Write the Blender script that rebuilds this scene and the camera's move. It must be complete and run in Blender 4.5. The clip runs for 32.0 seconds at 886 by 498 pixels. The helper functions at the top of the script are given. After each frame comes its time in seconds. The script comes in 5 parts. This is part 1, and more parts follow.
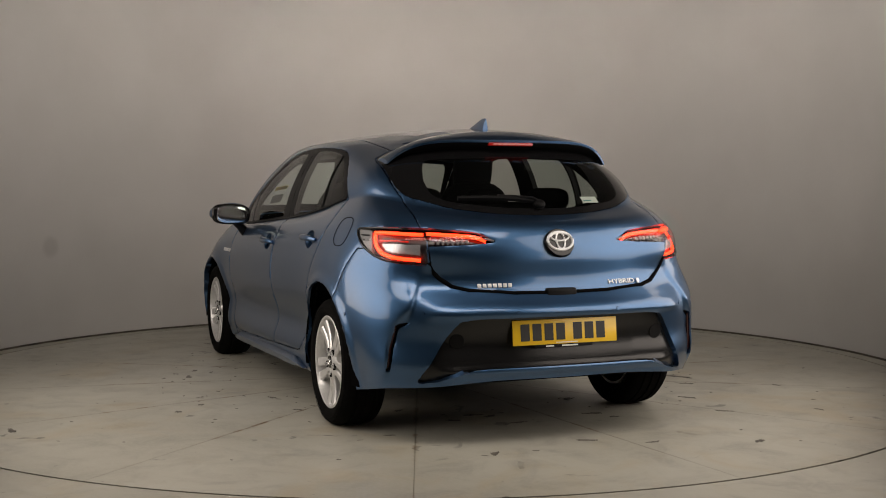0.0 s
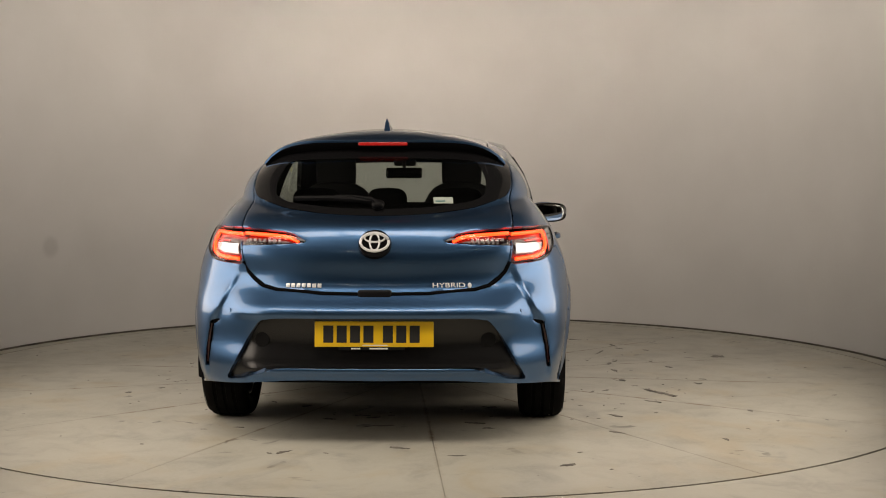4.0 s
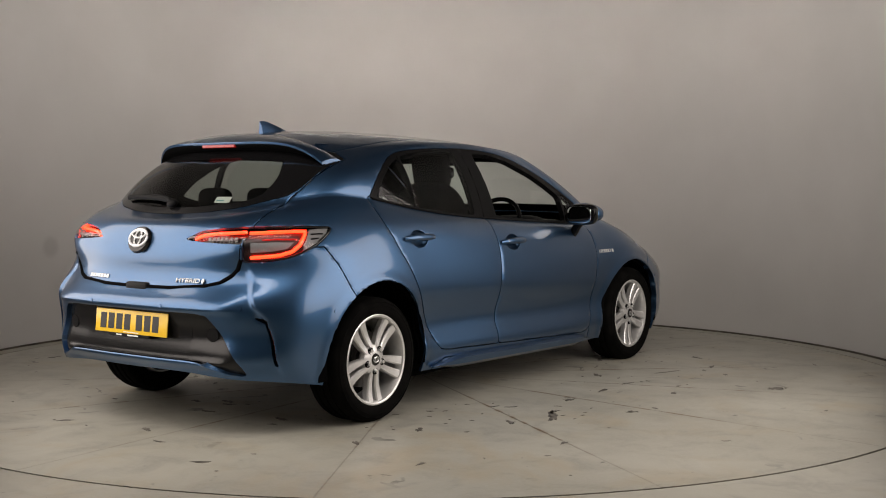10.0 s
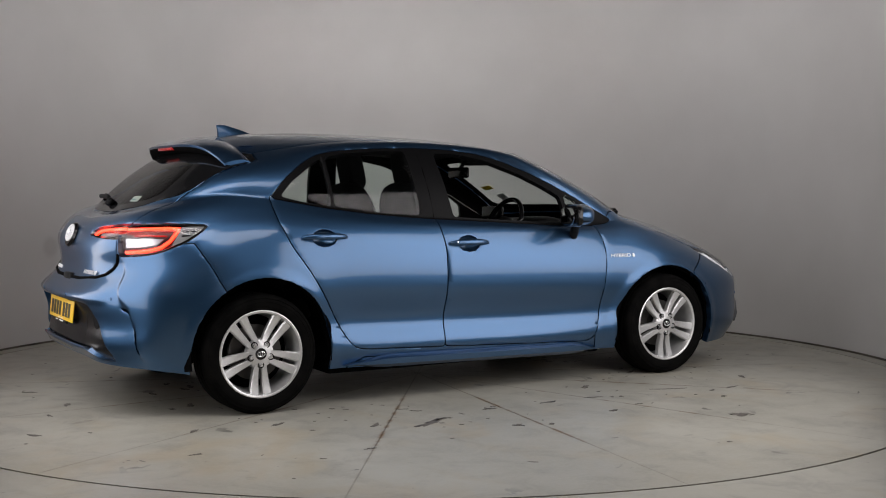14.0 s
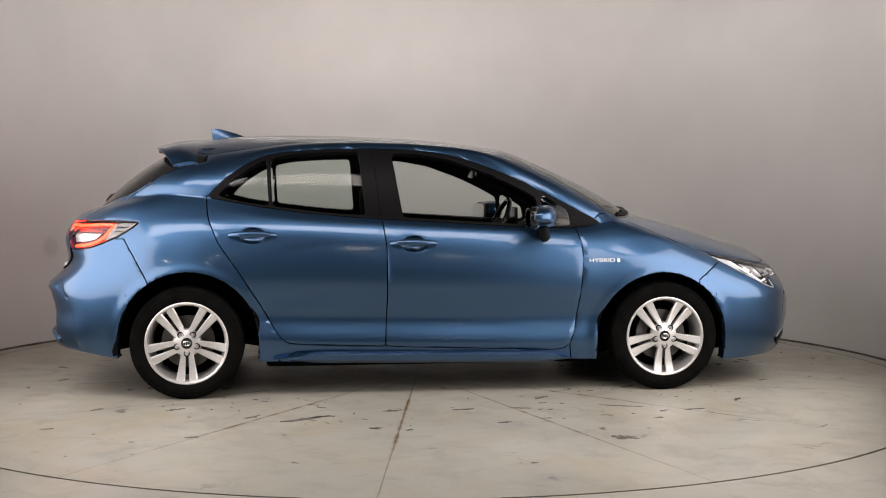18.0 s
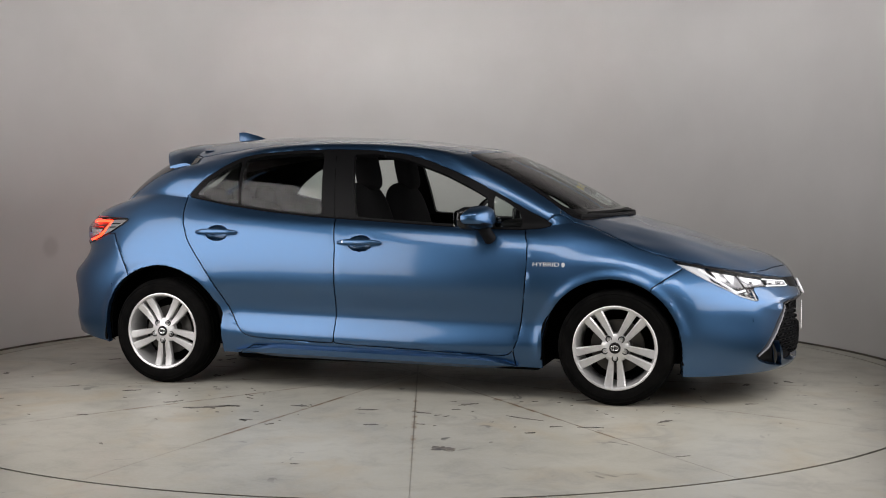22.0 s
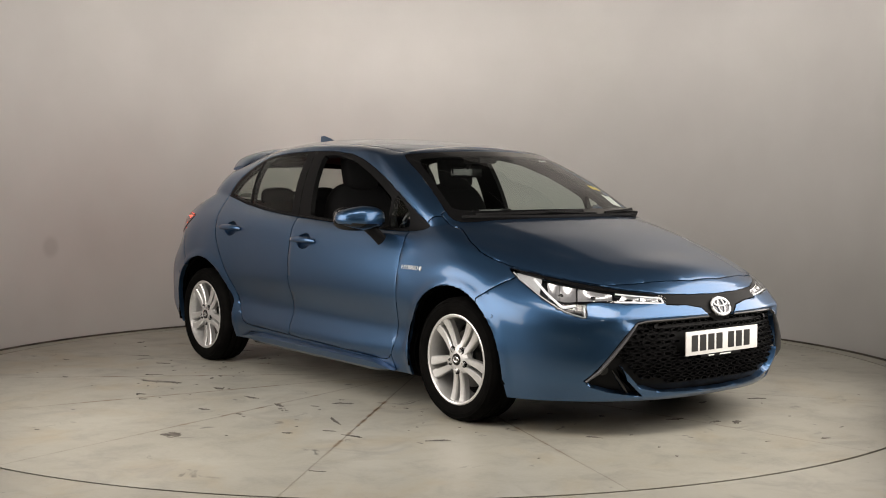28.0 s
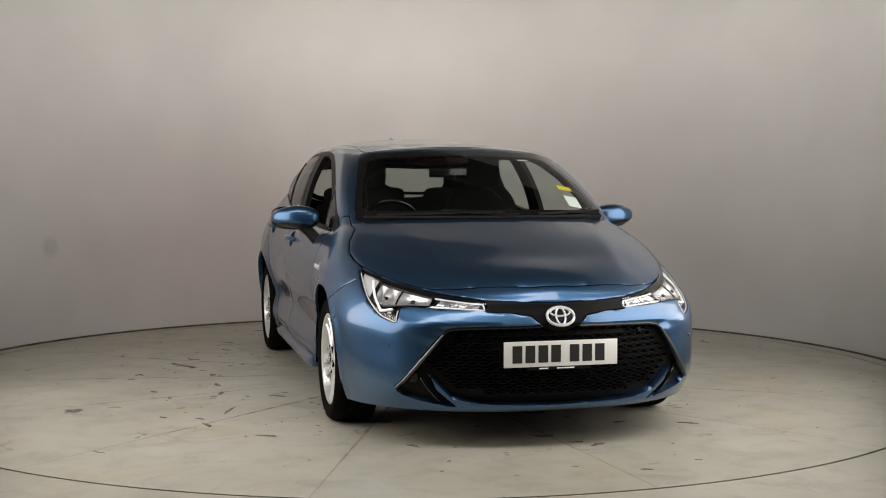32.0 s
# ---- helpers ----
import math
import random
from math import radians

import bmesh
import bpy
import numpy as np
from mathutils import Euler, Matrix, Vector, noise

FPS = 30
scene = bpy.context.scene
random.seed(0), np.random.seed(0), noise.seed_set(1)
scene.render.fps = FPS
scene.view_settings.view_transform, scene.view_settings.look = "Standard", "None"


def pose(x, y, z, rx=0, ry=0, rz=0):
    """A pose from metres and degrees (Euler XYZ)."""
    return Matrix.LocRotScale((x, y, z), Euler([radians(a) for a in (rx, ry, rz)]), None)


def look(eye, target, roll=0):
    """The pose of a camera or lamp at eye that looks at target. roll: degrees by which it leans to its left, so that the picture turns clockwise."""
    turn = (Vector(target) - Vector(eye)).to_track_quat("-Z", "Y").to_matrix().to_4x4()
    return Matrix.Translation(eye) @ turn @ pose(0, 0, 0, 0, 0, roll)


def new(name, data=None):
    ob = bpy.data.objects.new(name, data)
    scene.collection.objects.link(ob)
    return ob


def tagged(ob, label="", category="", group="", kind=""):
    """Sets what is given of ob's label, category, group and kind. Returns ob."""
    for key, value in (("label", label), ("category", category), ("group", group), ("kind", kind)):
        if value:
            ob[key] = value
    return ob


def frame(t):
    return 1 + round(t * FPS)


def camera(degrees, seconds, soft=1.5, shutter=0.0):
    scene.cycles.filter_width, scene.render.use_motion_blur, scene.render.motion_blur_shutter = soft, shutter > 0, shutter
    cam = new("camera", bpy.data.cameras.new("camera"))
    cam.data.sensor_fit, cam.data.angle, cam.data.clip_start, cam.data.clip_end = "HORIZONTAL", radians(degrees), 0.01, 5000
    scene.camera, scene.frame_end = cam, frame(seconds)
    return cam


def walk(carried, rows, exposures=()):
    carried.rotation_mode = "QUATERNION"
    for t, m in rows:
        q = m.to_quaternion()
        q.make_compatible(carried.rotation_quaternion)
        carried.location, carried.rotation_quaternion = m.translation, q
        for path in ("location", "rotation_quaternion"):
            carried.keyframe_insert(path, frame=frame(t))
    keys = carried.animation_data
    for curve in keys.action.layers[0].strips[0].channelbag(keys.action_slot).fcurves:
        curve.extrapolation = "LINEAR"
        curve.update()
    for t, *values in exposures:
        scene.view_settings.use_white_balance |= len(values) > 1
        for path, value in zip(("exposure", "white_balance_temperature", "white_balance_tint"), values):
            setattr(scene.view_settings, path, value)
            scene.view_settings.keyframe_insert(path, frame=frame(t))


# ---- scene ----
# ---- camera, turntable motion ----
EXPOSURES = ((0, -0.32, 7003, 15), (1, -0.3, 6781, 13), (2, -0.1, 6963, 14), (3, 0.1, 7199, 15), (6, 0.23, 7523, 13), (7, 0.2, 6963, 14), (8, 0.03, 6835, 13),
             (9, -0.12, 6781, 13), (10, -0.12, 6762, 15), (11, -0.12, 6634, 16), (12, -0.14, 6363, 14), (13, -0.24, 6209, 15), (14, -0.22, 6140, 15), (17, 0.16, 7080, 17),
             (18, 0.33, 6561, 17), (19, 0.48, 6375, 14), (20, 0.48, 6215, 15), (21, 0.33, 6143, 15), (22, 0.13, 6180, 14), (23, -0.02, 6327, 13), (24, -0.07, 6291, 12),
             (25, -0.07, 6365, 12), (28, 0.33, 6697, 13), (29, 0.36, 6753, 13), (30, 0.33, 6835, 13), (31, 0.25, 6753, 13), (32, 0.23, 6538, 11))
SECONDS = 32.0
FOV = 40.516
EYE = (0.0, -7.312, 1.147)
HEADING0, SPIN = 110.96, -5.858       # degrees at the start, degrees a second
CAR_OFF = (0.003, 0.099)              # the car's middle, off the turntable's axis

cam = camera(FOV, SECONDS, soft=1.0)


def aim(eye, yaw, pitch):
    y, p = radians(yaw), radians(pitch)
    return (eye[0] + math.sin(y) * math.cos(p), eye[1] + math.cos(y) * math.cos(p), eye[2] + math.sin(p))


CAM_POSE = look(EYE, aim(EYE, 1.225, -3.018), -0.03)
walk(cam, [(0, CAM_POSE), (SECONDS, CAM_POSE)], EXPOSURES)


def heading(t):
    return HEADING0 + SPIN * t


# ---- world and lights ----
world = bpy.data.worlds.new("world")
scene.world = world
world.use_nodes = True
world.node_tree.nodes["Background"].inputs["Color"].default_value = (.5, .5, .5, 1)
world.node_tree.nodes["Background"].inputs["Strength"].default_value = 0.0

WALL_R, WALL_H, DISC_R = 3.10, 4.39, 2.966
OPEN = 62.0                            # half the angle of the opening towards the camera, degrees

CEIL_COLOR = (.05, .05, .05)
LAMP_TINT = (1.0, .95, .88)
# studio lamps, all out of view: place, aim, watts, width and height, spread in degrees
# broad lamps assumed overhead, added to brighten the front floor
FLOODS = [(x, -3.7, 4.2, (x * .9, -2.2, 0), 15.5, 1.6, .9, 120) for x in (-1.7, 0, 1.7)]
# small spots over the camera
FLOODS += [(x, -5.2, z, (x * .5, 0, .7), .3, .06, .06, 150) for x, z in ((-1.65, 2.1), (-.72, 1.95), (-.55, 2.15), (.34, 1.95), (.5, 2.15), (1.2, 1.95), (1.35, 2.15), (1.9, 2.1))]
# added wall washers that brighten the wall; narrow beams miss the car
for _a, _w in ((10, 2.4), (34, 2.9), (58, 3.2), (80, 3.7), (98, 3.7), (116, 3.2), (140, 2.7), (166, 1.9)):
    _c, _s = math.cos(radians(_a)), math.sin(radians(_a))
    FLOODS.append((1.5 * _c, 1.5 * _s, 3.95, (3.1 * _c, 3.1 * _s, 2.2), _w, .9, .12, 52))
# long light banks along both sides of the opening: the two ends on the plan, height of the middle, watts, height
LIGHT_BANKS = (((1.82, -3.1), (2.80, -.6), 1.55, 58, 2.1), ((-1.70, -3.1), (-2.74, -.6), 1.55, 56, 2.1))

# ---- materials ----
def mat(name, color=(.5, .5, .5), rough=.5, metal=0.0, coat=0.0, emit=None, strength=0.0, spec=.5):
    m = bpy.data.materials.new(name)
    m.use_nodes = True
    b = m.node_tree.nodes["Principled BSDF"]
    b.inputs["Base Color"].default_value = (*color, 1)
    b.inputs["Roughness"].default_value = rough
    b.inputs["Metallic"].default_value = metal
    b.inputs["Coat Weight"].default_value = coat
    b.inputs["Coat Roughness"].default_value = .03
    b.inputs["Specular IOR Level"].default_value = spec
    if emit:
        b.inputs["Emission Color"].default_value = (*emit, 1)
        b.inputs["Emission Strength"].default_value = strength
    return m


def nodes_of(m):
    return m.node_tree.nodes, m.node_tree.links, m.node_tree.nodes["Principled BSDF"]


def mesh_object(name, bm, material, parent=None, label="", smooth=None):
    me = bpy.data.meshes.new(name)
    bm.to_mesh(me)
    bm.free()
    for m in material if isinstance(material, (list, tuple)) else [material]:
        me.materials.append(m)
    if smooth is not None:
        for p in me.polygons:
            p.use_smooth = True
        me.set_sharp_from_angle(angle=radians(smooth))
    ob = new(name, me)
    if parent:
        ob.parent = parent
    if label:
        ob["label"] = label
    return ob


def part(name, bm, material, parent, label="", smooth=40):
    return mesh_object(name, bm, material, parent, label, smooth)


PAINT_BLUE, PAINT_ROUGH, PAINT_METAL = (.044, .107, .215), .36, .95
def noise_bump(m, scale, strength, detail=6, distance=.01):
    n, l, b = nodes_of(m)
    tex, bump, co = n.new("ShaderNodeTexNoise"), n.new("ShaderNodeBump"), n.new("ShaderNodeTexCoord")
    tex.inputs["Scale"].default_value, tex.inputs["Detail"].default_value = scale, detail
    bump.inputs["Strength"].default_value, bump.inputs["Distance"].default_value = strength, distance
    l.new(co.outputs["Object"], tex.inputs["Vector"])
    l.new(tex.outputs["Fac"], bump.inputs["Height"])
    l.new(bump.outputs["Normal"], b.inputs["Normal"])
    return tex


def mottle(m, scale, c0, c1, lo=.35, hi=.65, detail=8, coord="Object"):
    """Blend the base colour between two tones by noise. Returns the colour socket."""
    n, l, b = nodes_of(m)
    tex, ramp, co = n.new("ShaderNodeTexNoise"), n.new("ShaderNodeValToRGB"), n.new("ShaderNodeTexCoord")
    tex.inputs["Scale"].default_value, tex.inputs["Detail"].default_value = scale, detail
    ramp.color_ramp.elements[0].position, ramp.color_ramp.elements[1].position = lo, hi
    ramp.color_ramp.elements[0].color, ramp.color_ramp.elements[1].color = (*c0, 1), (*c1, 1)
    l.new(co.outputs[coord], tex.inputs["Vector"])
    l.new(tex.outputs["Fac"], ramp.inputs["Fac"])
    l.new(ramp.outputs["Color"], b.inputs["Base Color"])
    return ramp.outputs["Color"]


def glass_mat(name, tint, gloss_rough=.0, base=.03):
    """Thin pane: clear, tinted, with a fresnel gloss."""
    m = bpy.data.materials.new(name)
    m.use_nodes = True
    n, l = m.node_tree.nodes, m.node_tree.links
    n.remove(n["Principled BSDF"])
    tr, gl, mix, lw = n.new("ShaderNodeBsdfTransparent"), n.new("ShaderNodeBsdfGlossy"), n.new("ShaderNodeMixShader"), n.new("ShaderNodeLayerWeight")
    pw, mul = n.new("ShaderNodeMath"), n.new("ShaderNodeMath")
    tr.inputs["Color"].default_value = (*tint, 1)
    gl.inputs["Roughness"].default_value = gloss_rough
    pw.operation, mul.operation = "POWER", "MULTIPLY_ADD"
    pw.inputs[1].default_value = 5
    mul.inputs[1].default_value, mul.inputs[2].default_value = .92, base
    l.new(lw.outputs["Facing"], pw.inputs[0])
    l.new(pw.outputs[0], mul.inputs[0])
    l.new(mul.outputs[0], mix.inputs["Fac"])
    l.new(tr.outputs["BSDF"], mix.inputs[1])
    l.new(gl.outputs["BSDF"], mix.inputs[2])
    l.new(mix.outputs["Shader"], n["Material Output"].inputs["Surface"])
    return m


# car paint: metallic blue under clear coat, with fine flake
M_PAINT = mat("blue_paint", PAINT_BLUE, PAINT_ROUGH, PAINT_METAL, 1.0)
_n, _l, _b = nodes_of(M_PAINT)
_b.inputs["Coat Roughness"].default_value = .08
_b.inputs["Coat IOR"].default_value = 1.42
_flake, _rng, _co = _n.new("ShaderNodeTexNoise"), _n.new("ShaderNodeValToRGB"), _n.new("ShaderNodeTexCoord")
_flake.inputs["Scale"].default_value, _flake.inputs["Detail"].default_value = 900, 2
_rng.color_ramp.elements[0].position, _rng.color_ramp.elements[1].position = .3, .7
_rng.color_ramp.elements[0].color = (*[c * .82 for c in PAINT_BLUE], 1)
_rng.color_ramp.elements[1].color = (*[min(1, c * 1.2) for c in PAINT_BLUE], 1)
_l.new(_co.outputs["Object"], _flake.inputs["Vector"])
_l.new(_flake.outputs["Fac"], _rng.inputs["Fac"])
_l.new(_rng.outputs["Color"], _b.inputs["Base Color"])

M_DARK = mat("dark_inside", (.003, .003, .0032), .85, spec=.02)
M_TRIM = mat("black_trim", (.005, .005, .0054), .4, spec=.07)
noise_bump(M_TRIM, 900, .08, distance=.001)
M_GLOSSBLACK = mat("gloss_black", (.006, .006, .0065), .15, 0, .25, spec=.3)
M_PLASTIC = mat("black_plastic", (.006, .006, .0065), .5, spec=.12)
noise_bump(M_PLASTIC, 700, .15, distance=.001)
M_RUBBER = mat("tyre_rubber", (.016, .016, .016), .8, spec=.03)
mottle(M_RUBBER, 14, (.003, .003, .003), (.006, .0058, .0055))
M_ALLOY = mat("silver_alloy", (.62, .62, .61), .38, .7, .4)
mottle(M_ALLOY, 40, (.67, .67, .665), (.73, .73, .725))
M_STEEL = mat("brake_steel", (.10, .095, .09), .4, .9)
M_LETTER = mat("letter_silver", (.72, .73, .74), .3, .3)
M_CHROME = mat("chrome", (.86, .87, .88), .22, .9)
M_FABRIC = mat("seat_fabric", (.006, .006, .0065), .9, spec=.15)
noise_bump(M_FABRIC, 120, .15, distance=.002)
M_DASH = mat("dashboard_plastic", (.009, .009, .0095), .6, spec=.25)
M_GLASS = glass_mat("window_glass", (.84, .90, .87))
M_GLASS_TINT = glass_mat("tinted_glass", (.50, .53, .50))
M_SCREEN = glass_mat("windscreen_glass", (.82, .88, .85))
M_LENS = glass_mat("lamp_lens", (.93, .93, .93))
M_RED = mat("red_light_guide", (.6, .02, .01), .3, 0, 0, (1.0, .024, .006), 10.0)
M_REDLENS = mat("red_lens", (.25, .006, .006), .15, 0, .8, (1.0, .03, .02), .12)
M_WHITE_LED = mat("white_led", (.8, .8, .8), .3, 0, 0, (.9, .95, 1.0), .3)
M_REFLECTOR = mat("lamp_reflector", (.60, .61, .63), .26, .7)
M_PLATE_Y = mat("yellow_plate", (.80, .50, .02), .35, 0, .3)
M_PLATE_W = mat("white_plate", (.78, .78, .76), .35, 0, .3)
M_INK = mat("plate_ink", (.012, .012, .012), .5)
M_STICK_Y = mat("yellow_sticker", (.8, .62, .03), .6)
M_STICK_W = mat("white_sticker", (.75, .80, .76), .6)
M_STICK_B = mat("teal_print", (.15, .35, .36), .6)
M_MIRROR = mat("mirror_glass", (.85, .87, .88), .01, 1.0)
M_AMBER = mat("amber_lens", (.75, .62, .48), .2, 0, .6)
M_TAILHOUSE = mat("tail_housing", (.035, .03, .031), .3, .4)
M_GREYCAP = mat("grey_lamp_cap", (.22, .22, .225), .45, .2)
M_FROST = mat("frosted_lamp_part", (.62, .64, .66), .3, .2)
M_GREYPLASTIC = mat("grey_black_plastic", (.009, .009, .0095), .24, spec=.45)
noise_bump(M_GREYPLASTIC, 700, .05, distance=.001)
M_SATIN = mat("satin_grey", (.11, .11, .115), .4, .6)
M_BADGEBLUE = mat("badge_blue", (.008, .012, .025), .2, 0, .8)
M_PLATELAMP = mat("plate_lamp", (.5, .2, .05), .4, 0, 0, (1.0, .45, .12), 1.5)
M_REDREFL = mat("red_reflector", (.03, .004, .004), .25, 0, .3)
M_LAMPHOUSE = mat("headlamp_housing", (.035, .036, .038), .3, .5)


# ---- car body surface: rails from the rear middle round the side to the front middle ----
# x forward, y to the side, z up; fifteen stations a rail
RAILS = {
    "bottom": [(-2.09, 0, .288), (-2.08, .35, .288), (-2.03, .60, .27), (-1.86, .78, .25), (-1.67, .835, .22), (-1.32, .84, .2), (-.85, .83, .19), (-.2, .83, .18),
               (.45, .83, .18), (.93, .83, .175), (1.32, .84, .17), (1.70, .82, .16), (1.98, .66, .165), (2.15, .36, .165), (2.19, 0, .165)],
    "lip": [(-2.11, 0, .36), (-2.10, .35, .36), (-2.05, .62, .35), (-1.91, .79, .34), (-1.68, .855, .33), (-1.32, .875, .32), (-.85, .861, .305), (-.2, .861, .29),
            (.45, .861, .28), (.93, .859, .28), (1.32, .875, .28), (1.74, .845, .28), (2.03, .69, .27), (2.2, .38, .25), (2.24, 0, .245)],
    "tuck": [(-2.10, 0, .46), (-2.09, .35, .46), (-2.03, .64, .46), (-1.90, .80, .46), (-1.66, .875, .47), (-1.32, .893, .47), (-.85, .836, .43), (-.2, .829, .415),
             (.45, .829, .405), (.93, .847, .42), (1.32, .885, .44), (1.74, .855, .44), (2.03, .70, .42), (2.21, .38, .40), (2.245, 0, .40)],
    "bulge": [(-2.125, 0, .60), (-2.115, .35, .60), (-2.045, .63, .61), (-1.9, .79, .63), (-1.65, .875, .65), (-1.32, .9, .66), (-.85, .874, .62), (-.2, .872, .60),
              (.45, .872, .58), (.93, .873, .58), (1.32, .893, .62), (1.72, .85, .58), (2.0, .71, .56), (2.18, .4, .535), (2.225, 0, .53)],
    "waist": [(-2.042, 0, .70), (-2.03, .35, .71), (-1.965, .58, .735), (-1.85, .745, .78), (-1.65, .845, .80), (-1.32, .872, .82), (-.85, .866, .80), (-.2, .866, .77),
              (.45, .866, .75), (.93, .866, .73), (1.32, .872, .735), (1.66, .795, .70), (1.95, .66, .655), (2.14, .38, .64), (2.2, 0, .64)],
    "nose": [(-2.045, 0, .86), (-2.03, .35, .87), (-1.965, .60, .89), (-1.85, .725, .91), (-1.65, .79, .93), (-1.32, .82, .95), (-.85, .842, .91), (-.2, .842, .87),
             (.45, .838, .84), (.93, .83, .83), (1.30, .812, .83), (1.6, .735, .775), (1.9, .6, .71), (2.1, .36, .68), (2.165, 0, .69)],
    "deck": [(-1.99, 0, .965), (-1.97, .35, .97), (-1.89, .57, .985), (-1.76, .69, 1.0), (-1.59, .745, 1.015), (-1.3, .772, 1.02), (-.85, .808, .97), (-.2, .815, .925),
             (.45, .81, .895), (.9, .795, .885), (1.18, .765, .90), (1.40, .66, .875), (1.6, .52, .855), (1.75, .3, .83), (1.8, 0, .822)],
    "belt": [(-1.87, 0, 1.01), (-1.83, .35, 1.03), (-1.72, .55, 1.06), (-1.58, .645, 1.085), (-1.45, .69, 1.10), (-1.25, .722, 1.085), (-.85, .758, 1.02), (-.25, .775, .965),
             (.4, .77, .93), (.85, .755, .92), (1.05, .72, .95), (1.14, .62, .965), (1.19, .5, .97), (1.25, .28, .975), (1.28, 0, .98)],
    "eaves": [(-1.43, 0, 1.350), (-1.42, .3, 1.343), (-1.385, .48, 1.312), (-1.335, .555, 1.281), (-1.26, .585, 1.277), (-1.1, .6, 1.30), (-.8, .605, 1.355), (-.25, .6, 1.38),
              (0, .6, 1.37), (.22, .6, 1.35), (.40, .585, 1.32), (.44, .5, 1.335), (.47, .38, 1.348), (.5, .2, 1.358), (.51, 0, 1.362)],
}
LOWER = ["bottom", "lip", "tuck", "bulge", "waist", "nose", "deck", "belt"]
CROWN_X = [-1.43, -1.37, -1.31, -1.14, -.81, -.47, -.13, .07, .3, .51]
CROWN_Z = [1.354, 1.395, 1.42, 1.438, 1.450, 1.447, 1.433, 1.418, 1.393, 1.362]
NU, NV, NG, NR = 18, 10, 14, 10       # samples per segment along a rail, between rails, up the glasshouse, across the roof
ARCHES = ((-1.31, .315, .372), (1.30, .298, .365))    # x, z, radius of the wheel openings


def hermite(points, n, lo=None, hi=None):
    """A smooth curve through points, n samples a segment; lo and hi are the neighbours beyond its ends."""
    p = np.array(points, float)
    lo = 2 * p[0] - p[1] if lo is None else np.array(lo, float)
    hi = 2 * p[-1] - p[-2] if hi is None else np.array(hi, float)
    q = np.vstack([lo, p, hi])
    d = np.maximum(np.linalg.norm(np.diff(q, axis=0), axis=1), 1e-6)[:, None]
    v = np.diff(q, axis=0) / d
    m = (v[1:] * d[:-1] + v[:-1] * d[1:]) / (d[1:] + d[:-1])
    t = (np.arange(n) / n)[:, None]
    out = []
    for i in range(len(p) - 1):
        L = d[i + 1]
        out.append((2 * t**3 - 3 * t**2 + 1) * p[i] + (t**3 - 2 * t**2 + t) * m[i] * L + (3 * t**2 - 2 * t**3) * p[i + 1] + (t**3 - t**2) * m[i + 1] * L)
    out.append(p[-1:])
    return np.vstack(out)


def ramp(v, lo, hi):
    t = np.clip((v - lo) / (hi - lo), 0, 1)
    return t * t * (3 - 2 * t)


def sculpt(g):
    """Folds of the bumpers and the bonnet, as shifts of the surface."""
    x, y, z = g[..., 0].copy(), g[..., 1].copy(), g[..., 2].copy()
    # brow over the grille
    w = np.clip(1 - np.abs(z - .553) / np.where(z > .553, .062, .03), 0, 1) * (x > 1.75) * ramp(.66 - y, 0, .1)
    g[..., 0] += .020 * w
    # lip under the grille
    w = np.clip(1 - np.abs(z - .188) / .03, 0, 1) * (x > 1.8) * ramp(.62 - y, 0, .15)
    g[..., 0] += .014 * w
    # fold from the headlamp's foot to the grille's corner
    ay, az, by, bz = .68, .560, .50, .500
    ln = math.hypot(by - ay, bz - az)
    u = ((y - ay) * (by - ay) + (z - az) * (bz - az)) / ln
    d = ((z - az) * (by - ay) - (y - ay) * (bz - az)) / ln
    w = ramp(1 - np.abs(d) / np.where(d > 0, .07, .04), 0, 1) * ramp(u, -.03, .04) * ramp(ln + .03 - u, 0, .05) * (x > 1.7)
    g[..., 0] += .008 * w
    g[..., 1] += .004 * w
    # raised bonnet between two lines
    yc = .60 - .16 * (x - 1.1)
    w = ramp(yc - y, -.03, .07) * ramp(x, .9, 1.0) * ramp(2.12 - x, 0, .25) * (z > .62)
    g[..., 2] += .006 * w
    # fold of the rear bumper from the lamp down to the slot
    line = np.interp(z, [.30, .43, .545, .60, .68, .80], [.782, .772, .742, .705, .662, .60])
    d = line - y
    w = ramp(d, -.012, .018) * ramp(1 - d / .26, 0, 1) * (x < -1.6) * ramp(z, .26, .34) * ramp(.84 - z, 0, .24)
    g[..., 0] += .024 * w
    # shelf of the rear bumper
    w = np.clip(1 - np.abs(z - .592) / np.where(z > .592, .05, .03), 0, 1) * (x < -1.9) * ramp(.66 - y, 0, .08)
    g[..., 0] -= .016 * w
    # lower strip of the rear bumper
    w = np.clip(1 - np.abs(z - .335) / .03, 0, 1) * (x < -1.8) * ramp(.62 - y, 0, .1)
    g[..., 0] -= .014 * w


def fair(g, along_rows=40, across=8):
    """Take the ripples out of the surface without shrinking it."""
    ends = g[:, [0, -1]].copy()
    lower = g[:NV * 7 + 1]
    for axis, count in ((1, along_rows), (0, across)):
        for _ in range(count):
            for k in (.5, -.52):
                h = np.moveaxis(g if axis else lower, axis, 0)
                lap = np.zeros_like(h)
                lap[1:-1] = (h[2:] + h[:-2]) / 2 - h[1:-1]
                h += k * lap
    g[:, [0, -1], 1] = ends[..., 1]


